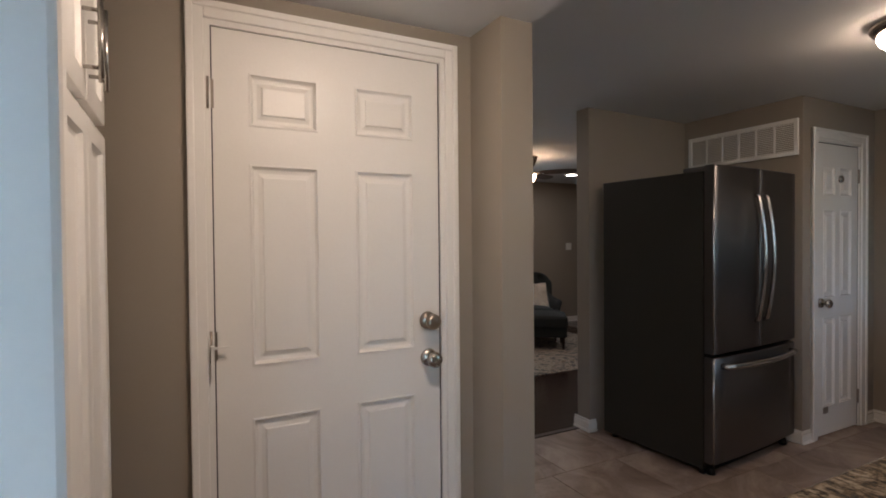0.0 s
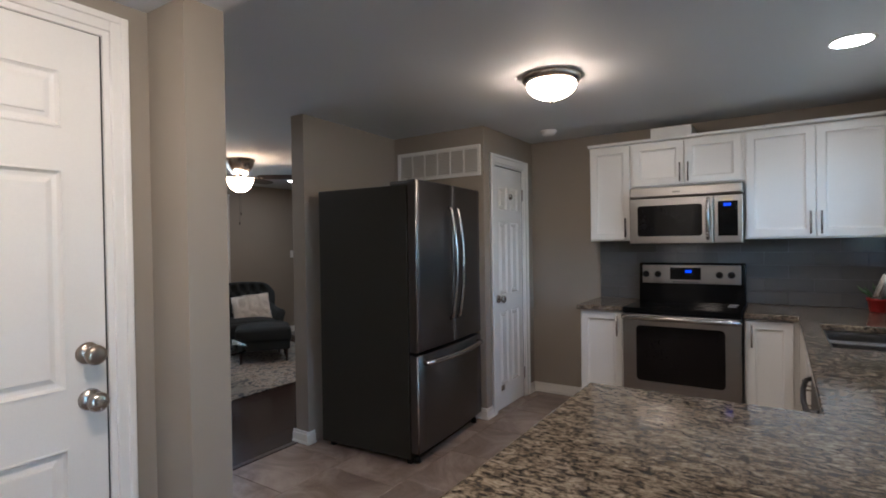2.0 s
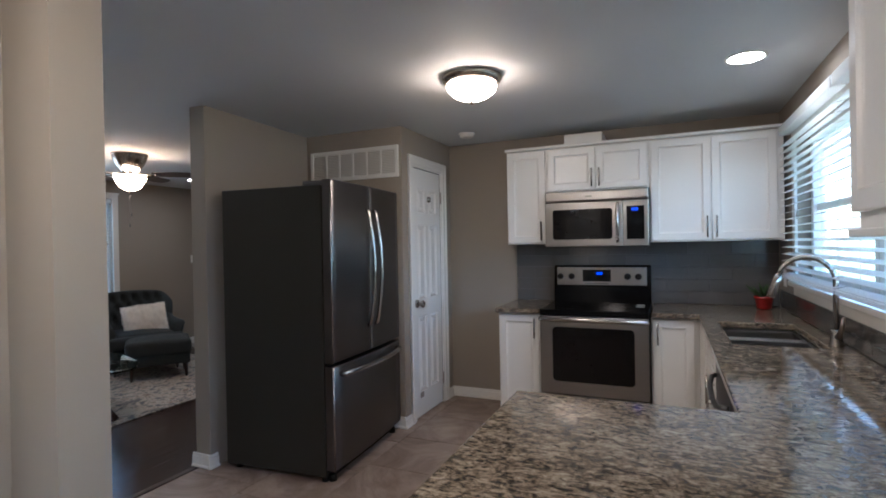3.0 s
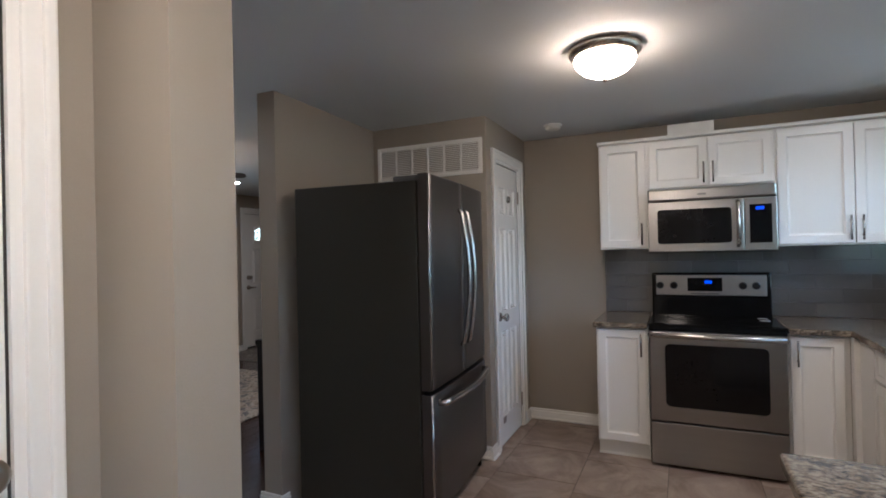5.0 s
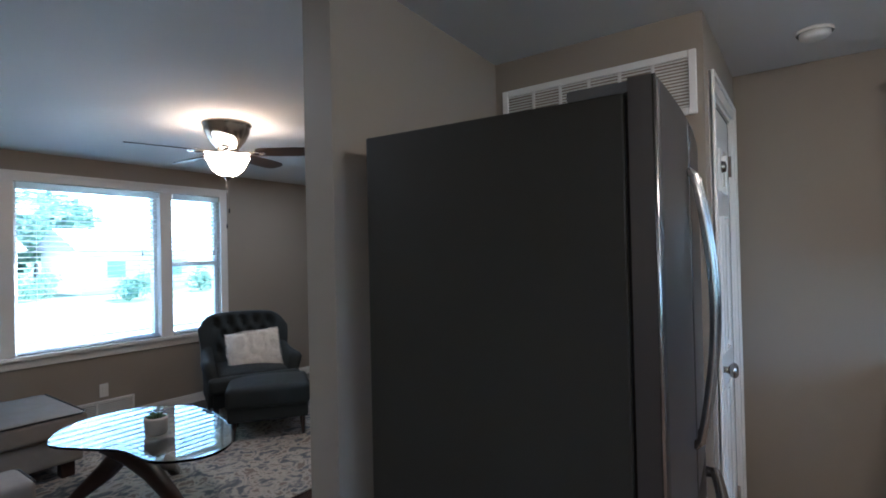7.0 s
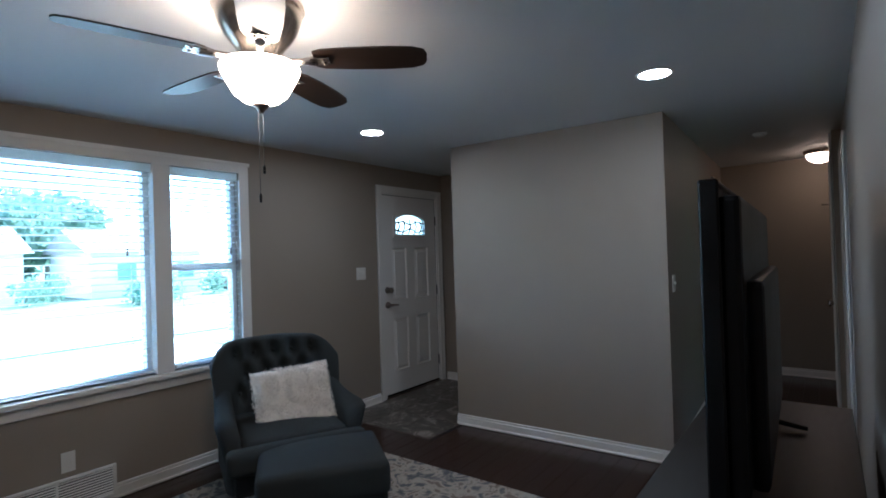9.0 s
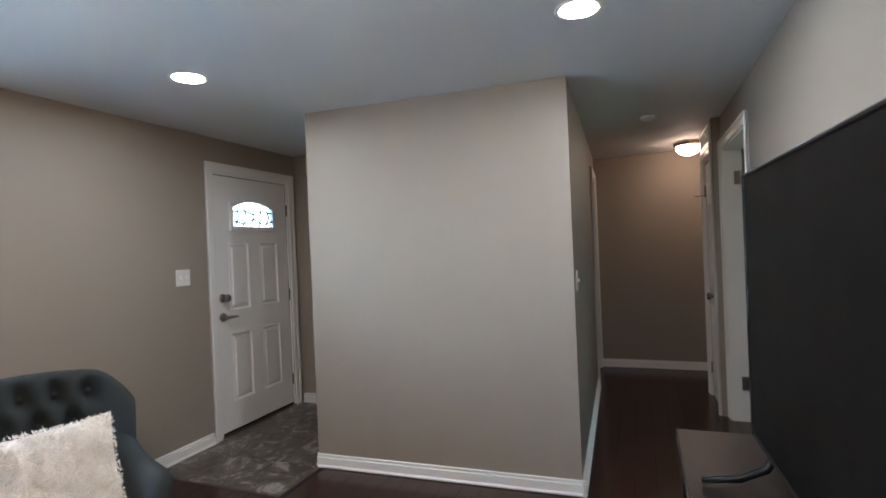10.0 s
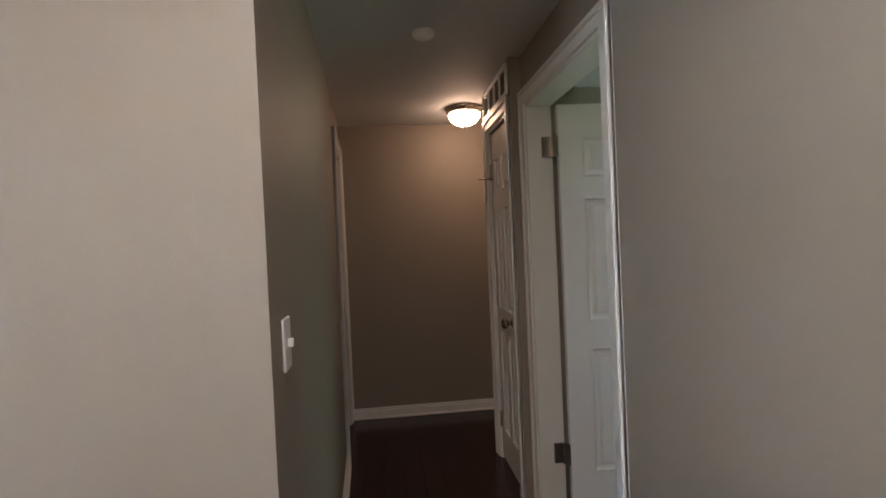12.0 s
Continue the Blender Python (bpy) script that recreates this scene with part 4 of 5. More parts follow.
part("toe_grille", boxes((0.01, FW - 0.01, 0.07, 0.10, 0.0, 0.07)), BLACK, fr)
for x in (0.05, FW - 0.05):
    for y in (0.05, FD - 0.06):
        part("foot", lathe(bmesh.new(), [(0, 0.04), (0.02, 0.04), (0.025, 0.0), (0, 0)], (x, y, 0.0), 14), BLACK, fr)


# ---- vents, detector, switches ----
def grille(name, label, m, w, h, bays, slats, frame_w=0.028, tilt=True):
    """A louvred grille in its own frame: x along the width, the face towards -y."""
    g = thing(name, label, "vent grille", m)
    # Dark sheet gives the shade of the hollow behind the slats.
    part("backing", boxes((frame_w, w - frame_w, 0.001, 0.003, frame_w, h - frame_w)), DARKV, g)
    part("frame", boxes((0, frame_w, -0.012, 0.003, 0, h), (w - frame_w, w, -0.012, 0.003, 0, h), (frame_w, w - frame_w, -0.012, 0.003, 0, frame_w), (frame_w, w - frame_w, -0.012, 0.003, h - frame_w, h), bev=0.003, seg=1), WHITE, g)
    iw = (w - 2 * frame_w) / bays
    for k in range(1, bays):
        part("mullion", boxes((frame_w + iw * k - 0.006, frame_w + iw * k + 0.006, -0.009, 0.001, frame_w, h - frame_w)), WHITE, g)
    bm = bmesh.new()
    box(bm, frame_w, w - frame_w, -0.0008, 0.0008, -0.0042, 0.0042)
    bmesh.ops.rotate(bm, verts=bm.verts, matrix=Matrix.Rotation(radians(-38), 3, 'X'))
    s0 = part("slat", bm, WHITE, g)
    s0.location = (0, -0.004, frame_w + (h - 2 * frame_w) * 0.5 / slats)
    for k in range(1, slats):
        again(s0, (0, -0.004, frame_w + (h - 2 * frame_w) * (k + 0.5) / slats))
    return g


grille("return_air_grille", "wide white return-air grille above the refrigerator", pose(4.4995, 3.484, 1.934, 0, 0, -90), 0.826, 0.245, 6, 15)
grille("floor_register", "white baseboard heating register under the window", pose(3.90, YN - 0.018, 0.03, 0, 0, 0), 0.60, 0.19, 2, 10, 0.018)
grille("hall_grille", "white grille above the linen closet door", pose(9.0, 3.8055, 2.135, 0, 0, 180), 0.62, 0.165, 4, 9, 0.02)

det = thing("smoke_detector", "white round smoke detector on the ceiling", "smoke detector")
part("base", lathe(bmesh.new(), [(0, 0), (0.066, 0), (0.068, -0.008), (0.064, -0.014)], (5.0, 2.29, H), 28), PLASTW, det)
part("cover", lathe(bmesh.new(), [(0.055, -0.012), (0.056, -0.026), (0.045, -0.036), (0.02, -0.038), (0, -0.038)], (5.0, 2.29, H), 28), PLASTW, det)
det = thing("smoke_detector", "white round smoke detector on the hall ceiling", "smoke detector")
part("cover", lathe(bmesh.new(), [(0, 0), (0.05, 0), (0.05, -0.015), (0.03, -0.03), (0, -0.032)], (8.05, 4.26, H), 28), PLASTW, det)


def wall_plate(name, label, m, gangs=1, kind="switch"):
    p = thing(name, label, "light switch" if kind == "switch" else "outlet", m)
    w = 0.07 + 0.046 * (gangs - 1)
    part("plate", boxes((-w / 2, w / 2, -0.006, 0.001, -0.0575, 0.0575), bev=0.003), PLASTW, p)
    for g in range(gangs):
        x = (g - (gangs - 1) / 2) * 0.046
        if kind == "switch":
            part("rocker", boxes((x - 0.005, x + 0.005, -0.018, -0.005, -0.008, 0.012), bev=0.003), PLASTW, p)
        else:
            for z in (-0.02, 0.02):
                part("socket", boxes((x - 0.016, x + 0.016, -0.008, -0.005, z - 0.014, z + 0.014), bev=0.004), PLASTW, p)
    return p


wall_plate("light_switch", "white double switch plate beside the front door", pose(6.608, YN - 0.001, 1.265), 2)
wall_plate("light_switch", "white switch plate on the hall corner wall", pose(6.946, 4.700, 1.178))
wall_plate("outlet", "white outlet plate under the living room window", pose(4.262, YN - 0.001, 0.302), 1, "outlet")
wall_plate("outlet", "white outlet plate on the tiled backsplash", pose(5.22, 0.041, 1.13, 0, 0, 180), 1, "outlet")


# ---- windows and blinds ----
def pane(x0, x1, z0, z1, y, parent):
    p = part("pane", boxes((x0, x1, y - 0.002, y + 0.002, z0, z1)), GLASS, parent)
    p.visible_shadow = False
    return p


def ring(bm, x0, x1, z0, z1, y0, y1, w, bev=0.004):
    box(bm, x0, x0 + w, y0, y1, z0, z1, bev=bev, seg=1)
    box(bm, x1 - w, x1, y0, y1, z0, z1, bev=bev, seg=1)
    box(bm, x0 + w, x1 - w, y0 + 0.001, y1 - 0.001, z0, z0 + w, bev=bev, seg=1)
    box(bm, x0 + w, x1 - w, y0 + 0.001, y1 - 0.001, z1 - w, z1, bev=bev, seg=1)
    return bm


def blind(name, label, m, w, z0, z1, pitch, tilt):
    """A slatted blind in its own frame: x along the width."""
    b = thing(name, label, "window blind", m)
    part("headrail", boxes((0, w, -0.03, 0.03, z1 - 0.055, z1), bev=0.006), BLIND, b)
    part("bottom_rail", boxes((0, w, -0.026, 0.026, z0, z0 + 0.018), bev=0.005), BLIND, b)
    bm = bmesh.new()
    box(bm, 0.004, w - 0.004, -0.025, 0.025, -0.0014, 0.0014)
    bmesh.ops.rotate(bm, verts=bm.verts, matrix=Matrix.Rotation(radians(tilt), 3, 'X'))
    n = int((z1 - 0.07 - z0) / pitch)
    s = part("slat", bm, BLIND, b)
    s.location = (0, 0, z0 + 0.03)
    for k in range(1, n):
        again(s, (0, 0, z0 + 0.03 + k * pitch))
    for u in (0.12, 0.88):
        part("ladder_cord", tube(bmesh.new(), [(w * u, -0.027, z0 + 0.01), (w * u, -0.027, z1 - 0.05)], 0.0014, 5), BLIND, b)
    part("tassel", tube(bmesh.new(), [(w * 0.86, -0.035, z1 - 0.55), (w * 0.86, -0.035, z1 - 0.585), (w * 0.86, -0.035, z1 - 0.60)], [0.003, 0.009, 0.007], 8), BRONZE, b, "dark cord tassel")
    part("lift_cord", tube(bmesh.new(), [(w * 0.86, -0.035, z1 - 0.055), (w * 0.86, -0.035, z1 - 0.55)], 0.0012, 5), BLIND, b)
    return b


kw = thing("window_1", "white double kitchen window above the sink", "window", kind=STRUCT)
part("window_frame", ring(ring(bmesh.new(), 2.66, 3.775, 1.13, 2.05, -0.11, -0.04, 0.05), 3.775, 4.89, 1.13, 2.05, -0.11, -0.04, 0.05), VINYL, kw)
part("meeting_rail", boxes((2.71, 3.725, -0.10, -0.06, 1.57, 1.61), (3.825, 4.84, -0.10, -0.06, 1.57, 1.61)), VINYL, kw)
for a, b in ((2.71, 3.725), (3.825, 4.84)):
    pane(a, b, 1.18, 1.57, -0.08, kw)
    pane(a, b, 1.61, 2.00, -0.08, kw)
part("casing", boxes((2.59, 2.66, 0.03, 0.047, 1.13, 2.12), (4.89, 4.96, 0.03, 0.047, 1.13, 2.12), (2.66, 4.89, 0.03, 0.0465, 2.05, 2.12), bev=0.004), WHITE, kw)
part("window_sill", boxes((2.58, 4.975, -0.04, 0.075, 1.10, 1.13), (2.60, 4.955, 0.03, 0.045, 1.04, 1.10), bev=0.005), WHITE, kw)
blind("window_blind", "white slatted blind in the kitchen window, slats open", pose(2.655, 0.085, 0), 1.135, 1.15, 2.12, 0.043, -13)
blind("window_blind", "white slatted blind in the kitchen window, slats open", pose(3.815, 0.085, 0), 1.145, 1.15, 2.12, 0.043, -13)

lw = thing("window_2", "white three-part picture window with side sashes", "window", kind=STRUCT)
bm = bmesh.new()
for a, b in ((3.06, 3.56), (3.65, 4.755), (4.865, 5.37)):
    ring(bm, a, b, 0.70, 2.08, 7.43, 7.50, 0.035)
part("window_frame", bm, VINYL, lw)
part("mullion", boxes((3.56, 3.65, 7.36, 7.50, 0.70, 2.08), (4.755, 4.865, 7.36, 7.50, 0.70, 2.08), bev=0.004), WHITE, lw)
part("meeting_rail", boxes((3.09, 3.53, 7.43, 7.475, 1.365, 1.415), (4.90, 5.335, 7.43, 7.475, 1.365, 1.415), bev=0.003), VINYL, lw)
pane(3.685, 4.72, 0.735, 2.045, 7.465, lw)
for a, b in ((3.09, 3.53), (4.90, 5.335)):
    pane(a, b, 0.735, 1.365, 7.455, lw)
    pane(a, b, 1.415, 2.045, 7.465, lw)
part("casing", boxes((2.985, 3.06, 7.36, YN, 0.70, 2.155), (5.37, 5.445, 7.36, YN, 0.70, 2.155), (3.06, 5.37, 7.3605, YN, 2.08, 2.155), (2.975, 5.455, 7.352, YN - 0.001, 2.135, 2.16), bev=0.004), WHITE, lw)
part("window_sill", boxes((2.96, 5.47, 7.325, 7.44, 0.668, 0.70), (3.0, 5.43, 7.362, YN, 0.60, 0.668), bev=0.006), WHITE, lw)
blind("window_blind", "wide white slatted blind in the picture window, slats open", pose(3.665, 7.395, 0), 1.08, 0.715, 2.075, 0.043, -5)
blind("window_blind", "narrow white slatted blind in a side sash, slats open", pose(3.075, 7.395, 0), 0.475, 0.715, 2.075, 0.043, -5)
blind("window_blind", "narrow white slatted blind in a side sash, slats open", pose(4.88, 7.395, 0), 0.475, 0.715, 2.075, 0.043, -5)


# Unseen glazed opening, added so daylight reaches the end panel and worktop.
pd = thing("door_7", "unseen white full-glass door added to bring daylight in behind the kitchen", "door", kind=STRUCT)
part("frame", ring(bmesh.new(), -0.35, 0.60, 0.0, 2.05, -0.10, -0.03, 0.06), VINYL, pd)
pane(-0.29, 0.54, 0.06, 1.99, -0.065, pd)


# ---- lamps ----
def dome(name, label, x, y, r, glassmat, z=H):
    d = thing(name, label, "ceiling light", pose(x, y, z))
    part("pan", lathe(bmesh.new(), [(r * 0.9, 0), (r, -0.004), (r, -0.018), (r * 0.95, -0.032), (r * 0.86, -0.042), (r * 0.80, -0.044)], seg=48), NICKEL, d, "brushed nickel ceiling pan")
    part("glass", lathe(bmesh.new(), [(r * 0.81, -0.040), (r * 0.83, -0.055), (r * 0.78, -0.078), (r * 0.62, -0.103), (r * 0.38, -0.122), (r * 0.14, -0.131), (0, -0.132)], seg=48), glassmat, d, "lit frosted glass bowl")
    part("finial", lathe(bmesh.new(), [(0, -0.155), (0.007, -0.152), (0.010, -0.145), (0.007, -0.137), (0.014, -0.131), (0, -0.128)], seg=16), BRONZE, d)
    return d


dome("ceiling_light", "lit frosted-glass flush ceiling light with nickel pan", 3.685, 1.75, 0.164, SHADEG)
dome("ceiling_light", "small lit frosted-glass ceiling light in the hall", 9.352, 3.88, 0.135, HALLG)


def downlight(x, y, r, where, glowmat):
    d = thing("downlight", "lit round recessed ceiling downlight " + where, "ceiling light", pose(x, y, H))
    part("trim_ring", lathe(bmesh.new(), [(r * 1.22, 0), (r * 1.22, -0.004), (r * 1.1, -0.007), (r, -0.004)], seg=40), PLASTW, d)
    part("lens", lathe(bmesh.new(), [(r, -0.0035), (0, -0.0035)], seg=40), glowmat, d, "glowing lens")


downlight(4.04, 0.405, 0.080, "over the sink", SINKG)
# Unseen lamp: place and power are set to brighten door and pillar.
dome("ceiling_light", "unseen ceiling light assumed from the warm light by the back door", 1.36, 1.56, 0.15, NOOKG, SOF)

for x, y in ((5.87, 6.455), (5.985, 4.54), (2.75, 4.44)):
    downlight(x, y, 0.075, "in the living room", RECG)

fan = thing("ceiling_fan", "nickel ceiling fan with five dark blades and lit bowl", "ceiling fan", pose(4.283, 5.435, H) @ Matrix.Diagonal((1, 1, 0.93, 1)))
part("housing", lathe(bmesh.new(), [(0.155, 0), (0.158, -0.012), (0.150, -0.022), (0.148, -0.035), (0.138, -0.07), (0.115, -0.12), (0.085, -0.16), (0.070, -0.185), (0.068, -0.20)], seg=48), NICKEL, fan, "brushed nickel motor housing")
part("light_collar", lathe(bmesh.new(), [(0.05, -0.195), (0.075, -0.20), (0.075, -0.225), (0.055, -0.232)], seg=36), CHROME, fan)
part("bowl", lathe(bmesh.new(), [(0.132, -0.230), (0.136, -0.238), (0.132, -0.255), (0.115, -0.290), (0.111, -0.300), (0.092, -0.335), (0.060, -0.362), (0.03, -0.375), (0, -0.378)], seg=48), FANG, fan, "lit frosted glass bowl")
part("finial", lathe(bmesh.new(), [(0, -0.41), (0.008, -0.405), (0.012, -0.396), (0.03, -0.380), (0.03, -0.374), (0, -0.37)], seg=20), BRONZE, fan)
for dx, ln, ml in ((0.006, 0.20, 0.012), (-0.012, 0.31, 0.014)):
    ch = part("pull_chain", tube(bmesh.new(), [(dx, 0, -0.40), (dx, 0, -0.40 - ln)], 0.0011, 6), GREYP, fan)
    part("pull", tube(bmesh.new(), [(dx, 0, -0.40 - ln), (dx, 0, -0.41 - ln), (dx, 0, -0.435 - ln)], [0.002, 0.005, 0.0045], 8), BLACK, ch)
for k in range(5):
    a = radians(236.6 + 72 * k)
    bm = bmesh.new()
    pr = [(0.19, 0.045), (0.22, 0.058), (0.32, 0.066), (0.45, 0.068), (0.54, 0.062), (0.577, 0.046), (0.588, 0.02)]
    top = [bm.verts.new((r, w, 0.003)) for r, w in pr] + [bm.verts.new((r, -w, 0.003)) for r, w in reversed(pr)]
    f = bm.faces.new(top)
    e = bmesh.ops.extrude_face_region(bm, geom=[f])
    bmesh.ops.translate(bm, verts=[v for v in e["geom"] if isinstance(v, bmesh.types.BMVert)], vec=(0, 0, -0.006))
    bmesh.ops.rotate(bm, verts=bm.verts, matrix=Matrix.Rotation(radians(-12), 3, 'X'))
    bl = part("blade", bm, FANWOOD, fan, "dark walnut fan blade")
    bl.matrix_basis = pose(0, 0, -0.205, 0, 0, math.degrees(a))
    ir = bmesh.new()
    tube(ir, [(0.06, 0, 0.0), (0.10, 0, -0.006), (0.15, 0, -0.008), (0.20, 0, -0.006)], [0.014, 0.011, 0.012, 0.02], 10)
    box(ir, 0.18, 0.245, -0.03, 0.03, -0.012, -0.005, bev=0.002)
    for q in (-0.016, 0.016):
        tube(ir, [(0.225, q, -0.012), (0.225, q, -0.017)], 0.006, 8)
    part("blade_iron", ir, CHROME, bl)

# ---- sitting area ----
rug = solid("area_rug", boxes((2.55, 5.90, 4.85, 7.06, 0.0005, 0.011), bev=0.003), RUG, "cream and slate floral woven area rug", "rug")


def cushion(bm, x0, x1, y0, y1, z0, z1, puff=0.03, bev=0.04, n=8):
    """An upholstered block whose top swells in the middle."""
    b2 = bmesh.new()
    box(b2, x0, x1, y0, y1, z0, z1, bev=bev, seg=4)
    bmesh.ops.subdivide_edges(b2, edges=[e for e in b2.edges if e.calc_length() > 0.12], cuts=n, use_grid_fill=True)
    cx, cy, hx, hy = (x0 + x1) / 2, (y0 + y1) / 2, (x1 - x0) / 2, (y1 - y0) / 2
    for v in b2.verts:
        u, w = (v.co.x - cx) / hx, (v.co.y - cy) / hy
        if v.co.z > (z0 + z1) / 2:
            v.co.z += puff * max(0, 1 - u ** 2) * max(0, 1 - w ** 2)
    me = bpy.data.meshes.new("tmp")
    b2.to_mesh(me)
    b2.free()
    bm.from_mesh(me)
    bpy.data.meshes.remove(me)
    return bm


arm_chair = thing("armchair", "slate grey button-tufted wing armchair", "armchair", pose(5.135, 6.54, 0.011, 0, 0, -25))
part("seat", cushion(cushion(bmesh.new(), -0.285, 0.285, -0.36, 0.26, 0.29, 0.445, 0.035), -0.375, 0.375, -0.445, -0.325, 0.30, 0.43, 0.006, 0.045), UPHOL, arm_chair, "", True)
part("seat_rail", boxes((-0.335, 0.335, -0.375, 0.34, 0.17, 0.31), bev=0.03), UPHOL, arm_chair)


def tufted_back(w, z0, z1, wrap, buttons):
    """A curved, deep-buttoned back whose ends sweep forward into wings."""
    bm = bmesh.new()
    nx, nz = 56, 34
    grid = []
    for side in (0, 1):
        rows = []
        for j in range(nz + 1):
            v = j / nz
            row = []
            for i in range(nx + 1):
                u = 2 * i / nx - 1
                narrow = 1 - 0.20 * (1 - v) ** 1.3
                x = u * w * narrow
                top = z1 - 0.03 * abs(u) ** 2 - 0.11 * (max(0, abs(u) - 0.66) / 0.34) ** 2.2
                z = z0 + (top - z0) * v
                y = 0.33 + 0.10 * v - wrap * abs(u) ** 3.2 * (1 - 0.35 * v)
                if side == 0:
                    t = 0.045 + 0.05 * math.sin(math.pi * min(1, max(0, v))) ** 0.5 * (1 - 0.4 * u * u)
                    y -= t
                    for bx, bv in buttons:
                        d2 = ((u - bx) * 5.5) ** 2 + ((v - bv) * 5.0) ** 2
                        y += 0.078 * math.exp(-d2 * 4.2)
                else:
                    y += 0.05
                row.append(bm.verts.new((x, y, z)))
            rows.append(row)
        grid.append(rows)
    for s, rows in enumerate(grid):
        for j in range(nz):
            for i in range(nx):
                q = (rows[j][i], rows[j][i + 1], rows[j + 1][i + 1], rows[j + 1][i])
                bm.faces.new(q if s else q[::-1])
    a, b = grid
    for i in range(nx):
        bm.faces.new((a[nz][i], a[nz][i + 1], b[nz][i + 1], b[nz][i]))
        bm.faces.new((b[0][i], b[0][i + 1], a[0][i + 1], a[0][i]))
    for j in range(nz):
        bm.faces.new((a[j][0], a[j + 1][0], b[j + 1][0], b[j][0]))
        bm.faces.new((b[j][nx], b[j + 1][nx], a[j + 1][nx], a[j][nx]))
    return bm


BUT = [(u, 0.86) for u in (-0.62, -0.31, 0, 0.31, 0.62)] + [(u, 0.66) for u in (-0.47, -0.155, 0.155, 0.47)] + [(u, 0.46) for u in (-0.62, -0.31, 0, 0.31, 0.62)]
back = part("backrest", tufted_back(0.40, 0.28, 0.895, 0.24, BUT), UPHOL, arm_chair, "button-tufted curved back", True)
for u, v in BUT:
    zz = 0.28 + 0.605 * v
    t = 0.045 + 0.05 * math.sin(math.pi * v) ** 0.5 * (1 - 0.4 * u * u)
    yy = 0.33 + 0.10 * v - 0.24 * abs(u) ** 3.2 * (1 - 0.35 * v) - t + 0.050
    bt = bmesh.new()
    bmesh.ops.create_uvsphere(bt, u_segments=10, v_segments=6, radius=0.013, matrix=Matrix.Translation((u * 0.40 * (1 - 0.20 * (1 - v) ** 1.3), yy, zz)) @ Matrix.Diagonal((1, 0.5, 1, 1)))
    part("button", bt, UPHOL, back, "", True)
def flared_arm(s):
    """A slim arm that leans outwards, low at its front and rising into the wing."""
    bm = bmesh.new()
    rings = []
    for i in range(15):
        v = i / 14
        y = -0.33 + 0.58 * v
        top = 0.56 + 0.09 * v ** 4 - 0.03 * max(0, 1 - v * 7) ** 2
        half = 0.052 * (1 - 0.5 * max(0, 1 - v * 9) ** 2)
        ring_ = []
        prof = [(-1, 0.0), (-1, 0.25), (-1, 0.5), (-1, 0.75), (-0.92, 0.92), (-0.5, 0.985), (0, 1.0), (0.5, 0.985), (0.92, 0.92), (1, 0.75), (1, 0.5), (1, 0.25), (1, 0.0)]
        for a, b in prof:
            z = 0.18 + (top - 0.18) * b
            lean = 0.075 * max(0, (z - 0.28) / 0.30) ** 1.6 * (1 - 0.75 * v)
            swell = 1 + 0.35 * max(0, b - 0.55) * (1 - v)
            ring_.append(bm.verts.new((s * (0.315 + lean + a * half * swell), y, z)))
        rings.append(ring_)
    n = len(rings[0])
    for a, b in zip(rings, rings[1:]):
        for k in range(n):
            bm.faces.new((a[k], a[(k + 1) % n], b[(k + 1) % n], b[k]))
    bm.faces.new(rings[0])
    bm.faces.new(rings[-1])
    bmesh.ops.recalc_face_normals(bm, faces=bm.faces)
    return bm


for s in (-1, 1):
    part("armrest", flared_arm(s), UPHOL, arm_chair, "slim flared upholstered arm", True)
    for y in (-0.32, 0.30):
        lg = bmesh.new()
        tube(lg, [(s * 0.31, y, 0.18), (s * 0.315, y * 1.02, 0.0)], [0.026, 0.014], 12)
        part("leg", lg, TABLEWOOD, arm_chair, "tapered dark wood leg")


def puff(w, h, t, seed, mat_, name, label, m, category="pillow"):
    """A soft cushion with shaggy tufts."""
    rng = random.Random(seed)
    p = thing(name, label, category, m)
    bm = bmesh.new()
    n = 22
    gr = []
    for s in (-1, 1):
        rows = []
        for j in range(n + 1):
            row = []
            for i in range(n + 1):
                u, v = 2 * i / n - 1, 2 * j / n - 1
                e = max(0, (1 - u ** 4) * (1 - v ** 4)) ** 0.6
                row.append(bm.verts.new((u * w / 2 * (1 - 0.06 * (1 - v * v) * abs(u)), s * t / 2 * e + rng.uniform(-0.003, 0.003), v * h / 2 * (1 - 0.06 * (1 - u * u) * abs(v)))))
            rows.append(row)
        gr.append(rows)
    for s, rows in enumerate(gr):
        for j in range(n):
            for i in range(n):
                q = (rows[j][i], rows[j][i + 1], rows[j + 1][i + 1], rows[j + 1][i])
                bm.faces.new(q if s == 0 else q[::-1])
    bmesh.ops.remove_doubles(bm, verts=bm.verts, dist=0.006)
    part("body", bm, mat_, p, "", True)
    return p, rng


pil, rng = puff(0.47, 0.43, 0.15, 3, FUR, "throw_pillow", "cream shaggy fur throw pillow on the armchair", pose(5.135, 6.54, 0.011, 0, 0, -25) @ pose(0.045, -0.03, 0.548, -26, -5, -6))
tf = bmesh.new()
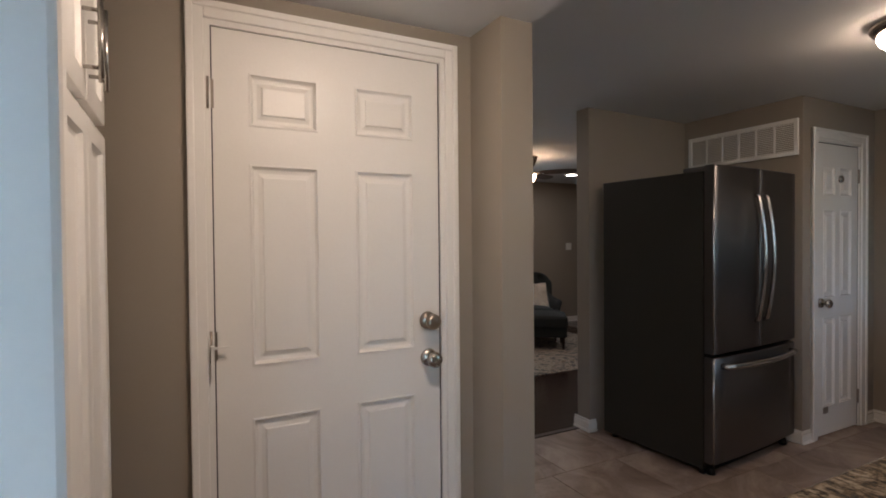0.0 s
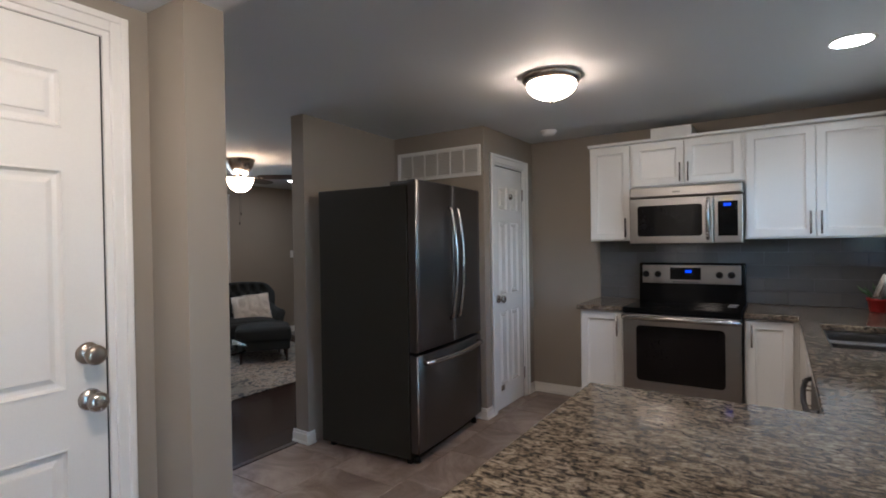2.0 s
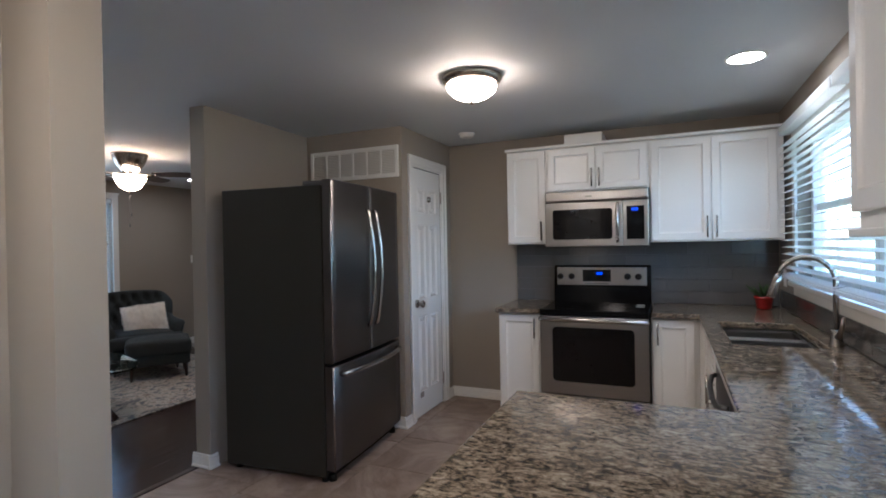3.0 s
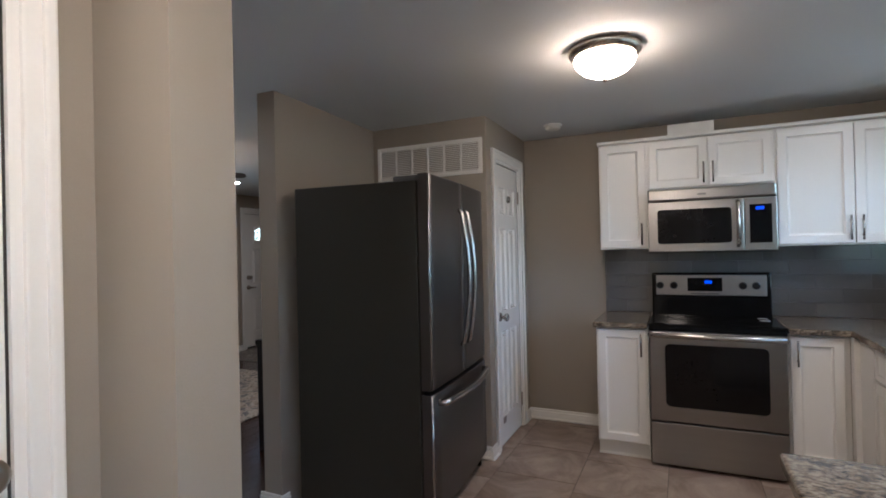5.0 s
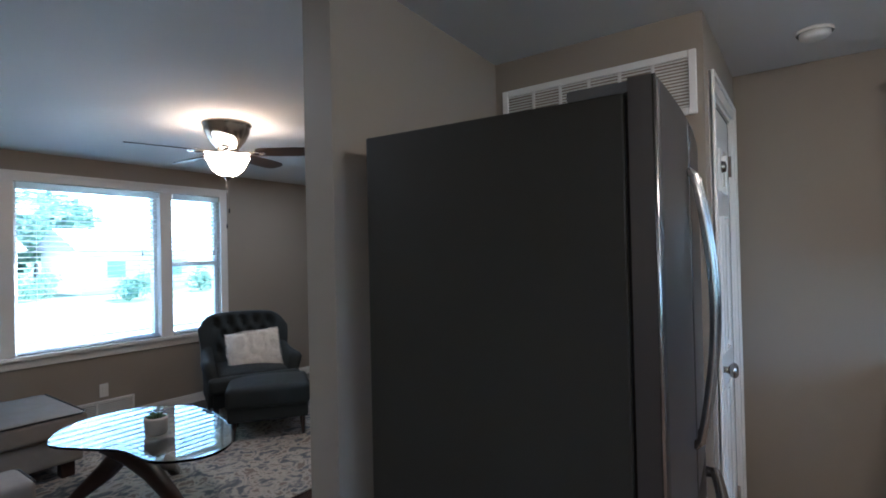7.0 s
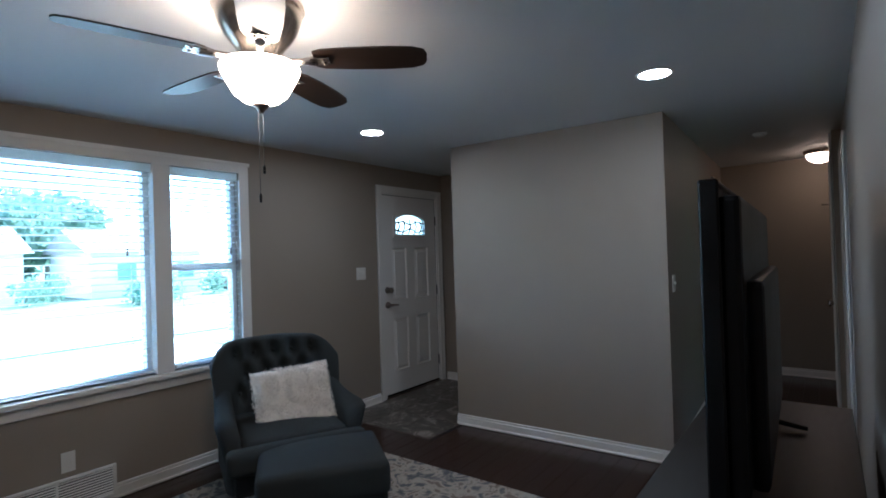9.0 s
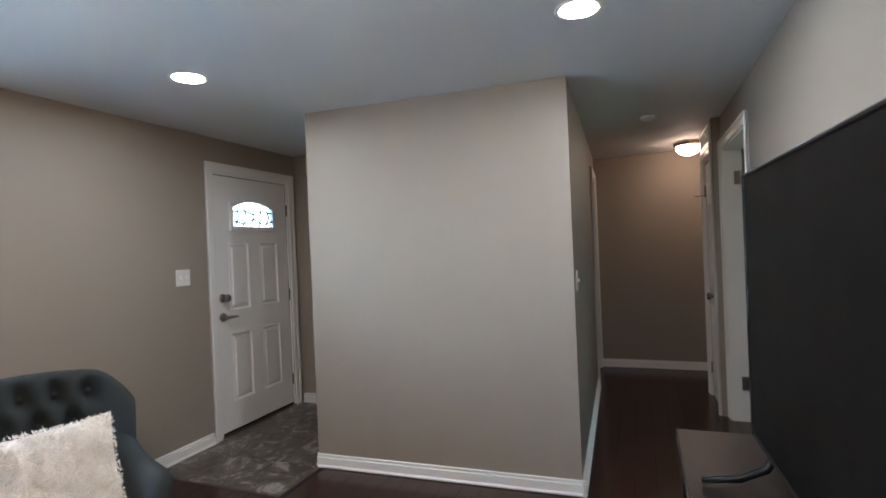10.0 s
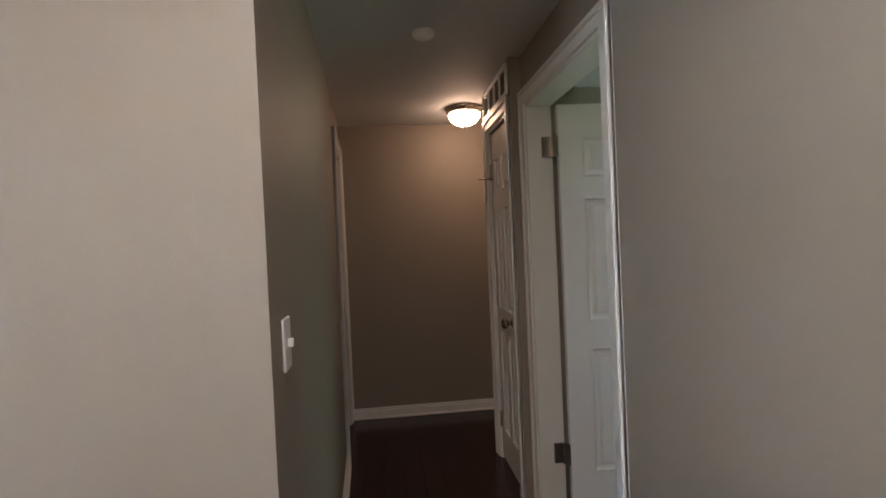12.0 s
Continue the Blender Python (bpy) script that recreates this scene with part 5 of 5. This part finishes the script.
for k in range(5200):
    u, v = rng.uniform(-1, 1), rng.uniform(-1, 1)
    e = max(0, (1 - u ** 4) * (1 - v ** 4)) ** 0.6
    a = Vector((u * 0.233, -0.074 * e, v * 0.213))
    swirl = 3.1 * math.sin(5.2 * u + 2.3 * v) + 2.2 * math.sin(3.7 * v - 4.4 * u + 1.0) + rng.uniform(-1.6, 1.6)
    d = Vector((math.cos(swirl) + u * 0.3, -0.35 * e, math.sin(swirl) - 0.5)).normalized() * rng.uniform(0.014, 0.036) * (0.35 + 0.65 * e)
    s = d.cross(Vector((0, 1, 0.2))).normalized() * 0.0024
    tf.faces.new((tf.verts.new(a - s), tf.verts.new(a + s), tf.verts.new(a + d + Vector((0, -0.006, 0)))))
tagged(part("fur_tuft", tf, FUR, pil), kind="stuff")

ott = thing("ottoman", "slate grey upholstered ottoman with dark legs", "ottoman", pose(4.95, 5.985, 0.011, 0, 0, -36))
part("cushion", cushion(bmesh.new(), -0.315, 0.315, -0.265, 0.245, 0.25, 0.415, 0.03, 0.045), UPHOL, ott, "", True)
part("base", boxes((-0.30, 0.30, -0.25, 0.23, 0.15, 0.29), bev=0.02), UPHOL, ott)
for sx in (-1, 1):
    for sy in (-1, 1):
        part("leg", tube(bmesh.new(), [(sx * 0.255, sy * 0.18, 0.17), (sx * 0.262, sy * 0.187, 0.0)], [0.024, 0.013], 12), TABLEWOOD, ott, "tapered dark wood leg")


def spline(ctrl, n=10):
    """A smooth closed curve through a few control points."""
    pts, m_ = [], len(ctrl)
    for i in range(m_):
        p0, p1, p2, p3 = (Vector(ctrl[(i + k) % m_]) for k in (-1, 0, 1, 2))
        for k in range(n):
            t = k / n
            pts.append(0.5 * ((2 * p1) + (p2 - p0) * t + (2 * p0 - 5 * p1 + 4 * p2 - p3) * t * t + (3 * p1 - p0 - 3 * p2 + p3) * t ** 3))
    return pts


table = thing("coffee_table", "freeform glass-topped coffee table on curved walnut base", "coffee table", pose(3.83, 5.5, 0.011))
bm = bmesh.new()
out = spline([(-0.44, 0.30), (-0.22, 0.58), (0.16, 0.58), (0.40, 0.22), (0.24, -0.42), (0.0, -0.64), (-0.22, -0.50), (-0.26, -0.16), (-0.36, 0.04)])
f = bm.faces.new([bm.verts.new((p.x, p.y, 0.398)) for p in out])
e = bmesh.ops.extrude_face_region(bm, geom=[f])
bmesh.ops.translate(bm, verts=[v for v in e["geom"] if isinstance(v, bmesh.types.BMVert)], vec=(0, 0, 0.014))
part("glass_top", bm, TGLASS, table, "thick clear glass top with greenish edge")


def limb(name, pts, widths, thick, parent):
    """A flat curved timber limb: a strip of changing width along points, in their upright plane."""
    bm = bmesh.new()
    pts = [Vector(p) for p in pts]
    rings = []
    for i, p in enumerate(pts):
        d = (pts[min(i + 1, len(pts) - 1)] - pts[max(i - 1, 0)]).normalized()
        flat = Vector((pts[-1].x - pts[0].x, pts[-1].y - pts[0].y, 0)).normalized()
        side = flat.cross(Vector((0, 0, 1)))
        nrm = d.cross(side).normalized()
        w = widths[i] / 2
        rings.append([bm.verts.new(p + nrm * w * a + side * thick / 2 * b) for a, b in ((1, 0.6), (0.7, 1), (-0.7, 1), (-1, 0.6), (-1, -0.6), (-0.7, -1), (0.7, -1), (1, -0.6))])
    for a, b in zip(rings, rings[1:]):
        for k in range(8):
            bm.faces.new((a[k], a[(k + 1) % 8], b[(k + 1) % 8], b[k]))
    bm.faces.new(rings[0])
    bm.faces.new(rings[-1])
    return part(name, bm, TABLEWOOD, parent, "curved walnut leg", True)


limb("leg", [(-0.36, 0.34, 0.0), (-0.30, 0.24, 0.10), (-0.22, 0.12, 0.22), (-0.16, 0.04, 0.33), (-0.20, 0.0, 0.39)], [0.05, 0.07, 0.10, 0.12, 0.06], 0.06, table)
limb("leg", [(-0.26, 0.02, 0.385), (-0.16, -0.03, 0.33), (-0.10, -0.16, 0.24), (-0.07, -0.34, 0.13), (-0.06, -0.56, 0.0)], [0.05, 0.12, 0.11, 0.08, 0.05], 0.06, table)
limb("leg", [(0.26, 0.30, 0.0), (0.18, 0.20, 0.10), (0.05, 0.07, 0.20), (-0.08, -0.04, 0.29), (0.02, -0.22, 0.385)], [0.05, 0.07, 0.10, 0.11, 0.05], 0.055, table)
limb("arm", [(-0.16, 0.0, 0.31), (0.0, -0.02, 0.29), (0.12, -0.1, 0.32), (0.16, -0.30, 0.385)], [0.1, 0.08, 0.07, 0.04], 0.05, table)


def succulent(name, label, m, pot_prof, potmat, leaf_r, leaf_n, seed, rise):
    rng = random.Random(seed)
    p = thing(name, label, "plant", m)
    part("pot", lathe(bmesh.new(), pot_prof, seg=32), potmat, p)
    zr = max(z for r, z in pot_prof)
    rr = pot_prof[-1][0]
    part("soil", lathe(bmesh.new(), [(rr * 1.02, zr - 0.018), (0, zr - 0.012)], seg=24), SOIL, p)
    for k in range(leaf_n):
        a, el = k * 2.4, rng.uniform(0.35, 1.3)
        ln = leaf_r * rng.uniform(0.7, 1.1)
        d = Vector((math.cos(a) * math.cos(el), math.sin(a) * math.cos(el), math.sin(el) * rise))
        s = Vector((math.cos(a) * 0.008, math.sin(a) * 0.008, zr - 0.016))
        part("leaf", tube(bmesh.new(), [s, s + d * ln * 0.35, s + d * ln * 0.7, s + d * ln], [0.004, 0.009, 0.007, 0.001], 7), LEAF, p)
    return p


succulent("potted_succulent", "small succulent in a cream ceramic pot on the glass table", pose(3.80, 5.43, 0.4235), [(0, 0), (0.052, 0), (0.060, 0.01), (0.062, 0.085), (0.062, 0.10), (0.055, 0.10), (0.053, 0.085)], CERAM, 0.06, 22, 5, 0.8)
succulent("potted_aloe", "small aloe in a red glazed pot on the worktop", pose(5.25, 0.165, 0.9105), [(0, 0), (0.043, 0), (0.047, 0.008), (0.056, 0.07), (0.062, 0.074), (0.062, 0.09), (0.054, 0.09), (0.051, 0.075)], REDPOT, 0.115, 16, 8, 1.3)

sofa = thing("sofa", "grey tweed sofa with chaise and dark piping", "sofa", pose(0, 0, 0.0))
part("base", boxes((1.98, 2.96, 4.98, 7.10, 0.11, 0.30), bev=0.02), SOFA, sofa)
part("chaise_base", boxes((2.96, 3.74, 6.31, 7.10, 0.11, 0.30), bev=0.02), SOFA, sofa)
part("chaise_cushion", cushion(bmesh.new(), 2.25, 3.76, 6.28, 7.11, 0.29, 0.43, 0.02, 0.035), SOFA, sofa, "", True)
part("seat_cushion", cushion(bmesh.new(), 2.25, 2.99, 4.99, 6.27, 0.29, 0.44, 0.02, 0.035), SOFA, sofa, "", True)
part("backrest", boxes((1.96, 2.26, 4.98, 7.11, 0.28, 0.84), bev=0.06, seg=4), SOFA, sofa, "", True)
part("armrest", boxes((1.98, 3.05, 4.74, 4.975, 0.11, 0.60), bev=0.035, seg=4), SOFA, sofa, "", True)
part("piping", tube(bmesh.new(), [(2.3, 6.285, 0.425), (3.72, 6.285, 0.425), (3.755, 6.32, 0.425), (3.755, 7.08, 0.425)], 0.006, 8), PIPING, sofa, "dark piping along the cushion edge")
part("piping", tube(bmesh.new(), [(2.05, 4.965, 0.59), (3.03, 4.965, 0.59), (3.045, 4.94, 0.59), (3.045, 4.76, 0.59)], 0.006, 8), PIPING, sofa, "dark piping along the arm")
for x, y in ((3.66, 6.38), (3.66, 7.02), (2.9, 4.84), (2.05, 4.84), (2.05, 7.02)):
    part("foot", boxes((x - 0.04, x + 0.04, y - 0.04, y + 0.04, 0.0115, 0.115), bev=0.008) if x > 2.5 else boxes((x - 0.04, x + 0.04, y - 0.04, y + 0.04, 0.0, 0.115), bev=0.008), TABLEWOOD, sofa, "dark wood block foot")
GREENP = mat("teal_green_cushion", (0.05, 0.085, 0.075), 0.9, var=0.2, fine=300, bump=0.4)
puff(0.42, 0.42, 0.15, 5, GREENP, "throw_pillow", "dark teal throw pillow on the sofa", pose(2.78, 5.25, 0.64, -20, 0, 70))

# ---- television on its stand ----
STANDB = mat("black_brown_laminate", (0.013, 0.0115, 0.011), 0.38, spec=0.3, var=0.15, scale=5, fine=60, stretch=(0.2, 1, 1))
SCREEN = mat("matt_dark_screen", (0.004, 0.0038, 0.0037), 0.42, var=0.02, fine=8, spec=0.07)
st = thing("tv_stand", "black laminate television stand", "tv stand")
part("top", boxes((4.02, 5.67, 3.80, 4.265, 0.762, 0.80), bev=0.004), STANDB, st)
part("side", boxes((4.03, 4.06, 3.81, 4.255, 0.0, 0.762)), STANDB, st)
part("side", boxes((5.63, 5.66, 3.81, 4.255, 0.0, 0.762)), STANDB, st)
part("shelf", boxes((4.06, 5.63, 3.82, 4.245, 0.40, 0.425)), STANDB, st)
part("shelf", boxes((4.06, 5.63, 3.82, 4.245, 0.06, 0.085)), STANDB, st)
part("back_panel", boxes((4.06, 5.63, 3.81, 3.816, 0.06, 0.762)), STANDB, st)
tv = thing("television", "large black flat-screen television on two splayed feet", "television", pose(4.880, 4.066, 0.803, 0, 0, 1.9))
TW = 0.529
part("bezel", ring(bmesh.new(), -TW, TW, 0.085, 0.757, -0.02, 0.017, 0.012), BLACK, tv)
part("screen", boxes((-TW + 0.012, TW - 0.012, -0.012, 0.0135, 0.097, 0.745)), SCREEN, tv, "dark matt screen")
bk = bmesh.new()
box(bk, -TW + 0.03, TW - 0.03, -0.055, -0.012, 0.11, 0.725, bev=0.012)
box(bk, -TW + 0.10, TW - 0.10, -0.085, -0.05, 0.11, 0.55, bev=0.015)
part("rear_cover", bk, BLACK, tv)
for x in (-0.40, 0.38):
    ft = bmesh.new()
    tube(ft, [(x, 0, 0.095), (x + 0.01, 0.015, 0.055), (x + 0.02, 0.07, 0.022), (x + 0.03, 0.15, 0.008)], [0.010, 0.010, 0.009, 0.007], 8)
    tube(ft, [(x, 0, 0.095), (x + 0.01, -0.015, 0.055), (x + 0.02, -0.07, 0.022), (x + 0.03, -0.15, 0.008)], [0.010, 0.010, 0.009, 0.007], 8)
    part("foot", ft, BLACK, tv)


# ---- outdoors ----
solid("ground", boxes((-600, 600, 7.54, 900, -1.0, -0.55), (-600, 600, -900, -0.14, -1.0, -0.55), (5.75, 600, -0.14, 1.48, -1.0, -0.55)), GRASS, "mown green lawn", "ground", STRUCT)
solid("road", boxes((-200, 200, 18.0, 26.0, -0.549, -0.52)), ASPH, "pale sunlit residential road", "road", STRUCT)
solid("driveway", boxes((-3.0, 9.5, 10.6, 15.8, -0.549, -0.525), (4.5, 9.0, 26.0, 36.0, -0.549, -0.525)), CONC, "pale concrete driveway", "driveway", STRUCT)
# Unseen pale slab, added so bounced daylight isn't green from the lawn.
solid("patio", boxes((-2.5, 3.5, -4.5, -0.14, -0.549, -0.05)), CONC, "unseen pale concrete slab added to bounce neutral daylight indoors", "patio", STRUCT)
solid("pavement", boxes((-200, 200, 15.8, 17.2, -0.549, -0.515)), CONC, "pale concrete pavement", "pavement", STRUCT)
solid("foundation", boxes((-0.74, 9.96, 7.40, 7.53, -0.55, -0.01), (-0.74, 9.96, -0.13, 0.0, -0.55, -0.01)), CONC, "concrete foundation", "foundation", STRUCT)


# The sky's reflection is put into the panes' base colour.
PANEG = mat("sky_coloured_pane", (0.22, 0.30, 0.33), 0.12, var=0.1)


def house(label, m, w, d, h, ridge):
    ho = thing("house", label, "house", m)
    part("wall", boxes((0, w, 0, d, 0, h)), SIDING, ho)
    bm = bmesh.new()
    a = [bm.verts.new(c) for c in ((-0.4, -0.4, h), (w + 0.4, -0.4, h), (w + 0.4, d + 0.4, h), (-0.4, d + 0.4, h), (-0.4, d / 2, h + ridge), (w + 0.4, d / 2, h + ridge))]
    for q in ((0, 1, 5, 4), (2, 3, 4, 5), (0, 4, 3), (1, 2, 5), (0, 3, 2, 1)):
        bm.faces.new([a[k] for k in q])
    part("roof", bm, ROOF, ho, "brown shingle roof")
    for x in (w * 0.2, w * 0.75):
        wi = part("window", boxes((x, x + 1.2, -0.04, 0.02, 0.9, 2.1)), VINYL, ho)
        part("pane", boxes((x + 0.08, x + 1.12, -0.06, -0.03, 0.98, 2.02)), PANEG, wi)
    part("door", boxes((w * 0.5, w * 0.5 + 0.9, -0.05, 0.02, 0.1, 2.1)), VINYL, ho)
    return ho


house("white-sided house across the road", pose(0.5, 38, -0.55), 11, 8, 2.7, 1.7)
house("white-sided house farther along the road", pose(14.6, 38, -0.55), 6.5, 7, 2.7, 1.5)
house("pale house behind the back garden", pose(0, -24, -0.55, 0, 0, 0), 12, 8, 2.7, 1.8)


def tree(label, x, y, h, r, n, seed, name="tree", base=-0.55, trunk=True):
    rng = random.Random(seed)
    t = thing(name, label, name, pose(x, y, base))
    if trunk:
        bm = tube(bmesh.new(), [(0, 0, 0), (0.05, 0, h * 0.3), (-0.05, 0.05, h * 0.6), (0, 0, h * 0.85)], [0.22, 0.17, 0.10, 0.04], 10)
        for k in range(6):
            a = k * 1.05 + rng.random()
            z = h * (0.35 + 0.08 * k)
            tube(bm, [(0, 0, z), (math.cos(a) * r * 0.4, math.sin(a) * r * 0.4, z + h * 0.1), (math.cos(a) * r * 0.75, math.sin(a) * r * 0.75, z + h * 0.16)], [0.08, 0.05, 0.02], 7)
        part("trunk", bm, BARK, t)
    bm = bmesh.new()
    blobs = [(rng.uniform(-1, 1) * r * 0.7, rng.uniform(-1, 1) * r * 0.7, h * rng.uniform(0.22 if trunk else 0.2, 0.9 if trunk else 0.7), r * rng.uniform(0.3, 0.5)) for _ in range(14)]
    for k in range(n):
        bx, by, bz, br = blobs[k % len(blobs)]
        d = Vector((rng.gauss(0, 1), rng.gauss(0, 1), rng.gauss(0, 0.8))).normalized() * br * rng.uniform(0.6, 1.1)
        c = Vector((bx, by, bz)) + d
        s = r * 0.085 * rng.uniform(0.6, 1.4)
        u = Vector((rng.gauss(0, 1), rng.gauss(0, 1), rng.gauss(0, 1))).normalized() * s
        v = u.orthogonal().normalized() * s * 0.6
        bm.faces.new([bm.verts.new(c + q) for q in (-u, v, u, -v)])
    tagged(part("crown", bm, FOLI, t, "loose green crown of many leaves"), kind="stuff")
    return t


tree("broad green shade tree behind the house", 8.0, 50, 7, 4.0, 2800, 1)
tree("broad green shade tree behind the house", 13.2, 47, 6.5, 3.6, 2600, 2)
tree("tall green shade tree beside the road", 18.5, 60, 8, 4.5, 2800, 3)
tree("tall green shade tree in a far garden", -4, 52, 8, 4.5, 2600, 4)
tree("leafy tree behind the kitchen", 7.5, -9, 7, 3.0, 2200, 6)
tree("leafy tree behind the kitchen", 13.5, -12, 8, 3.4, 2200, 7)
tree("leafy tree behind the kitchen", 18, -7, 6, 2.6, 1800, 9)
for x, y, s in ((11.5, 35.5, 11), (14.8, 30.0, 12), (20.2, 34.0, 13)):
    tree("rounded green garden shrub", x, y, 1.7, 1.3, 700, s, "shrub", trunk=False)


def car(label, m, paint):
    c = thing("car", label, "car", m)
    bm = bmesh.new()
    prof = [(-2.1, 0.35), (2.1, 0.35), (2.15, 0.75), (1.3, 0.95), (0.6, 1.42), (-1.0, 1.45), (-1.8, 0.98), (-2.15, 0.9)]
    vs = [[bm.verts.new((x, y * (1 if z < 1 else 0.82), z)) for x, z in prof] for y in (-0.85, 0.85)]
    for k in range(len(prof)):
        j = (k + 1) % len(prof)
        bm.faces.new((vs[0][k], vs[0][j], vs[1][j], vs[1][k]))
    bm.faces.new(vs[0])
    bm.faces.new(vs[1][::-1])
    bmesh.ops.bevel(bm, geom=list(bm.edges), offset=0.06, segments=2, affect='EDGES')
    part("body", bm, paint, c)
    part("side_glass", boxes((-0.9, 0.45, -0.80, -0.775, 1.0, 1.33)), OVENGL, c)
    for x in (-1.3, 1.35):
        for y in (-0.86, 0.66):
            wh = part("wheel", tube(bmesh.new(), [(x, y, 0.32), (x, y + 0.2, 0.32)], 0.32, 18), BLACK, c)
            part("rim", tube(bmesh.new(), [(x, y - 0.01, 0.32), (x, y, 0.32)], 0.19, 14), STEEL, wh)
    return c


car("red parked car in a far drive", pose(24.0, 37.0, -0.55, 0, 0, 4), CARRED)

wb = thing("wheelie_bin", "green plastic wheelie bin at the kerb", "bin", pose(14.6, 31.5, -0.55))
bm = boxes((-0.3, 0.3, -0.35, 0.35, 0.05, 0.95), bev=0.04)
for v in bm.verts:
    if v.co.z < 0.5:
        v.co.x, v.co.y = v.co.x * 0.8, v.co.y * 0.8
part("body", bm, TEAL, wb)
part("lid", boxes((-0.33, 0.33, -0.4, 0.38, 0.95, 1.04), bev=0.03), TEAL, wb)
for x in (-0.27, 0.23):
    part("wheel", tube(bmesh.new(), [(x, 0.3, 0.11), (x + 0.04, 0.3, 0.11)], 0.11, 14), BLACK, wb)


# ---- floor, entry and backsplash pieces ----
def piece_mesh(name, w, d, h, bev, material):
    return mesh(name, boxes((0, w, 0, d, -h, 0), bev=bev, seg=1), material)


tiles = {}


def lay(name, parent, material, x, y, z, w, d, h=0.006, bev=0.0015):
    key = (name, material.name, round(w, 3), round(d, 3))
    if key not in tiles:
        tiles[key] = piece_mesh(name, w, d, h, bev, material)
    o = new(name, tiles[key])
    o.location = (x, y, z)
    o.parent = parent


TS, TG = 0.5, 0.005
row = 0
y = 3.555
while y > 0.05:
    y0 = max(0.04, y - TS)
    x = -0.60 - (0.0 if row % 2 else 0.39) + 0.335
    while x < 5.43:
        x0, x1 = max(x, -0.60), min(x + TS, 5.435)
        cx = (x0 + x1) / 2
        if x1 - x0 > 0.03 and not (cx > 4.5 and y0 > 2.63) and (x0 > 1.85 or y0 < 2.4):
            yy1 = min(y, 2.455) if x0 < 1.85 and y > 2.455 else y
            lay("tile", kitchen_floor, TILE, x0 + TG / 2, y0 + TG / 2, 0.0, x1 - x0 - TG, yy1 - y0 - TG)
        x += TS
    y -= TS
    row += 1

rng = random.Random(11)
PW, n = 0.118, 0
y = 3.602
while y < 7.37:
    x = 2.005 - rng.uniform(0, 1.2)
    xe = 9.845 if y < 4.72 else (6.78 if y < 6.28 else 6.285)
    while x < xe:
        ln = rng.choice((0.9, 1.2, 1.5, 1.8))
        x0, x1 = max(x, 2.005), min(x + ln, xe)
        if x1 - x0 > 0.05:
            lay("plank", living_floor, DARKWOOD, x0, y, 0.0, round(x1 - x0 - 0.0015, 2), min(PW, 7.375 - y) - 0.0015, 0.004, 0.0008)
        x += ln
    y += PW
for i in range(4):
    for j in range(3):
        x0, y0 = 6.293 + i * 0.402, 6.358 + j * 0.341
        yb = max(y0, 6.375) if x0 + 0.2 > 6.75 else y0
        lay("tile", entry_floor, ENTRY, x0, yb, 0.006, min(0.399, 7.897 - x0), y0 + 0.338 - yb, 0.004, 0.001)

splash = thing("backsplash", "grey glass subway-tile backsplash", "backsplash", kind=STRUCT)
part("grout_bed", boxes((5.433, 5.4385, 0.04, 2.0, 0.911, 1.393), (2.63, 5.43, 0.0315, 0.036, 0.911, 1.035)), GROUT2, splash)
tm = {}
RH = 0.0965
for r in range(5):
    y = 0.042 - (0.15 if r % 2 else 0)
    while y < 1.998:
        a, b = max(y, 0.042), min(y + 0.30, 1.998)
        if b - a > 0.02:
            k = round(b - a, 3)
            if k not in tm:
                tm[k] = mesh("tile", boxes((-0.005, 0, 0, b - a - 0.002, 0, RH - 0.002), bev=0.0012, seg=1), GLTILE)
            o = new("tile", tm[k])
            o.location, o.parent = (5.4335, a, 0.9115 + r * RH), splash
        y += 0.30
sm = mesh("tile", boxes((0, 0.298, 0, 0.005, 0, 0.06), bev=0.0012, seg=1), GLTILE)
for r in range(2):
    for k in range(9):
        o = new("tile", sm)
        o.location, o.parent = (2.66 + 0.30 * k + (0.0 if r else 0.03), 0.0355, 0.9115 + r * 0.0615), splash
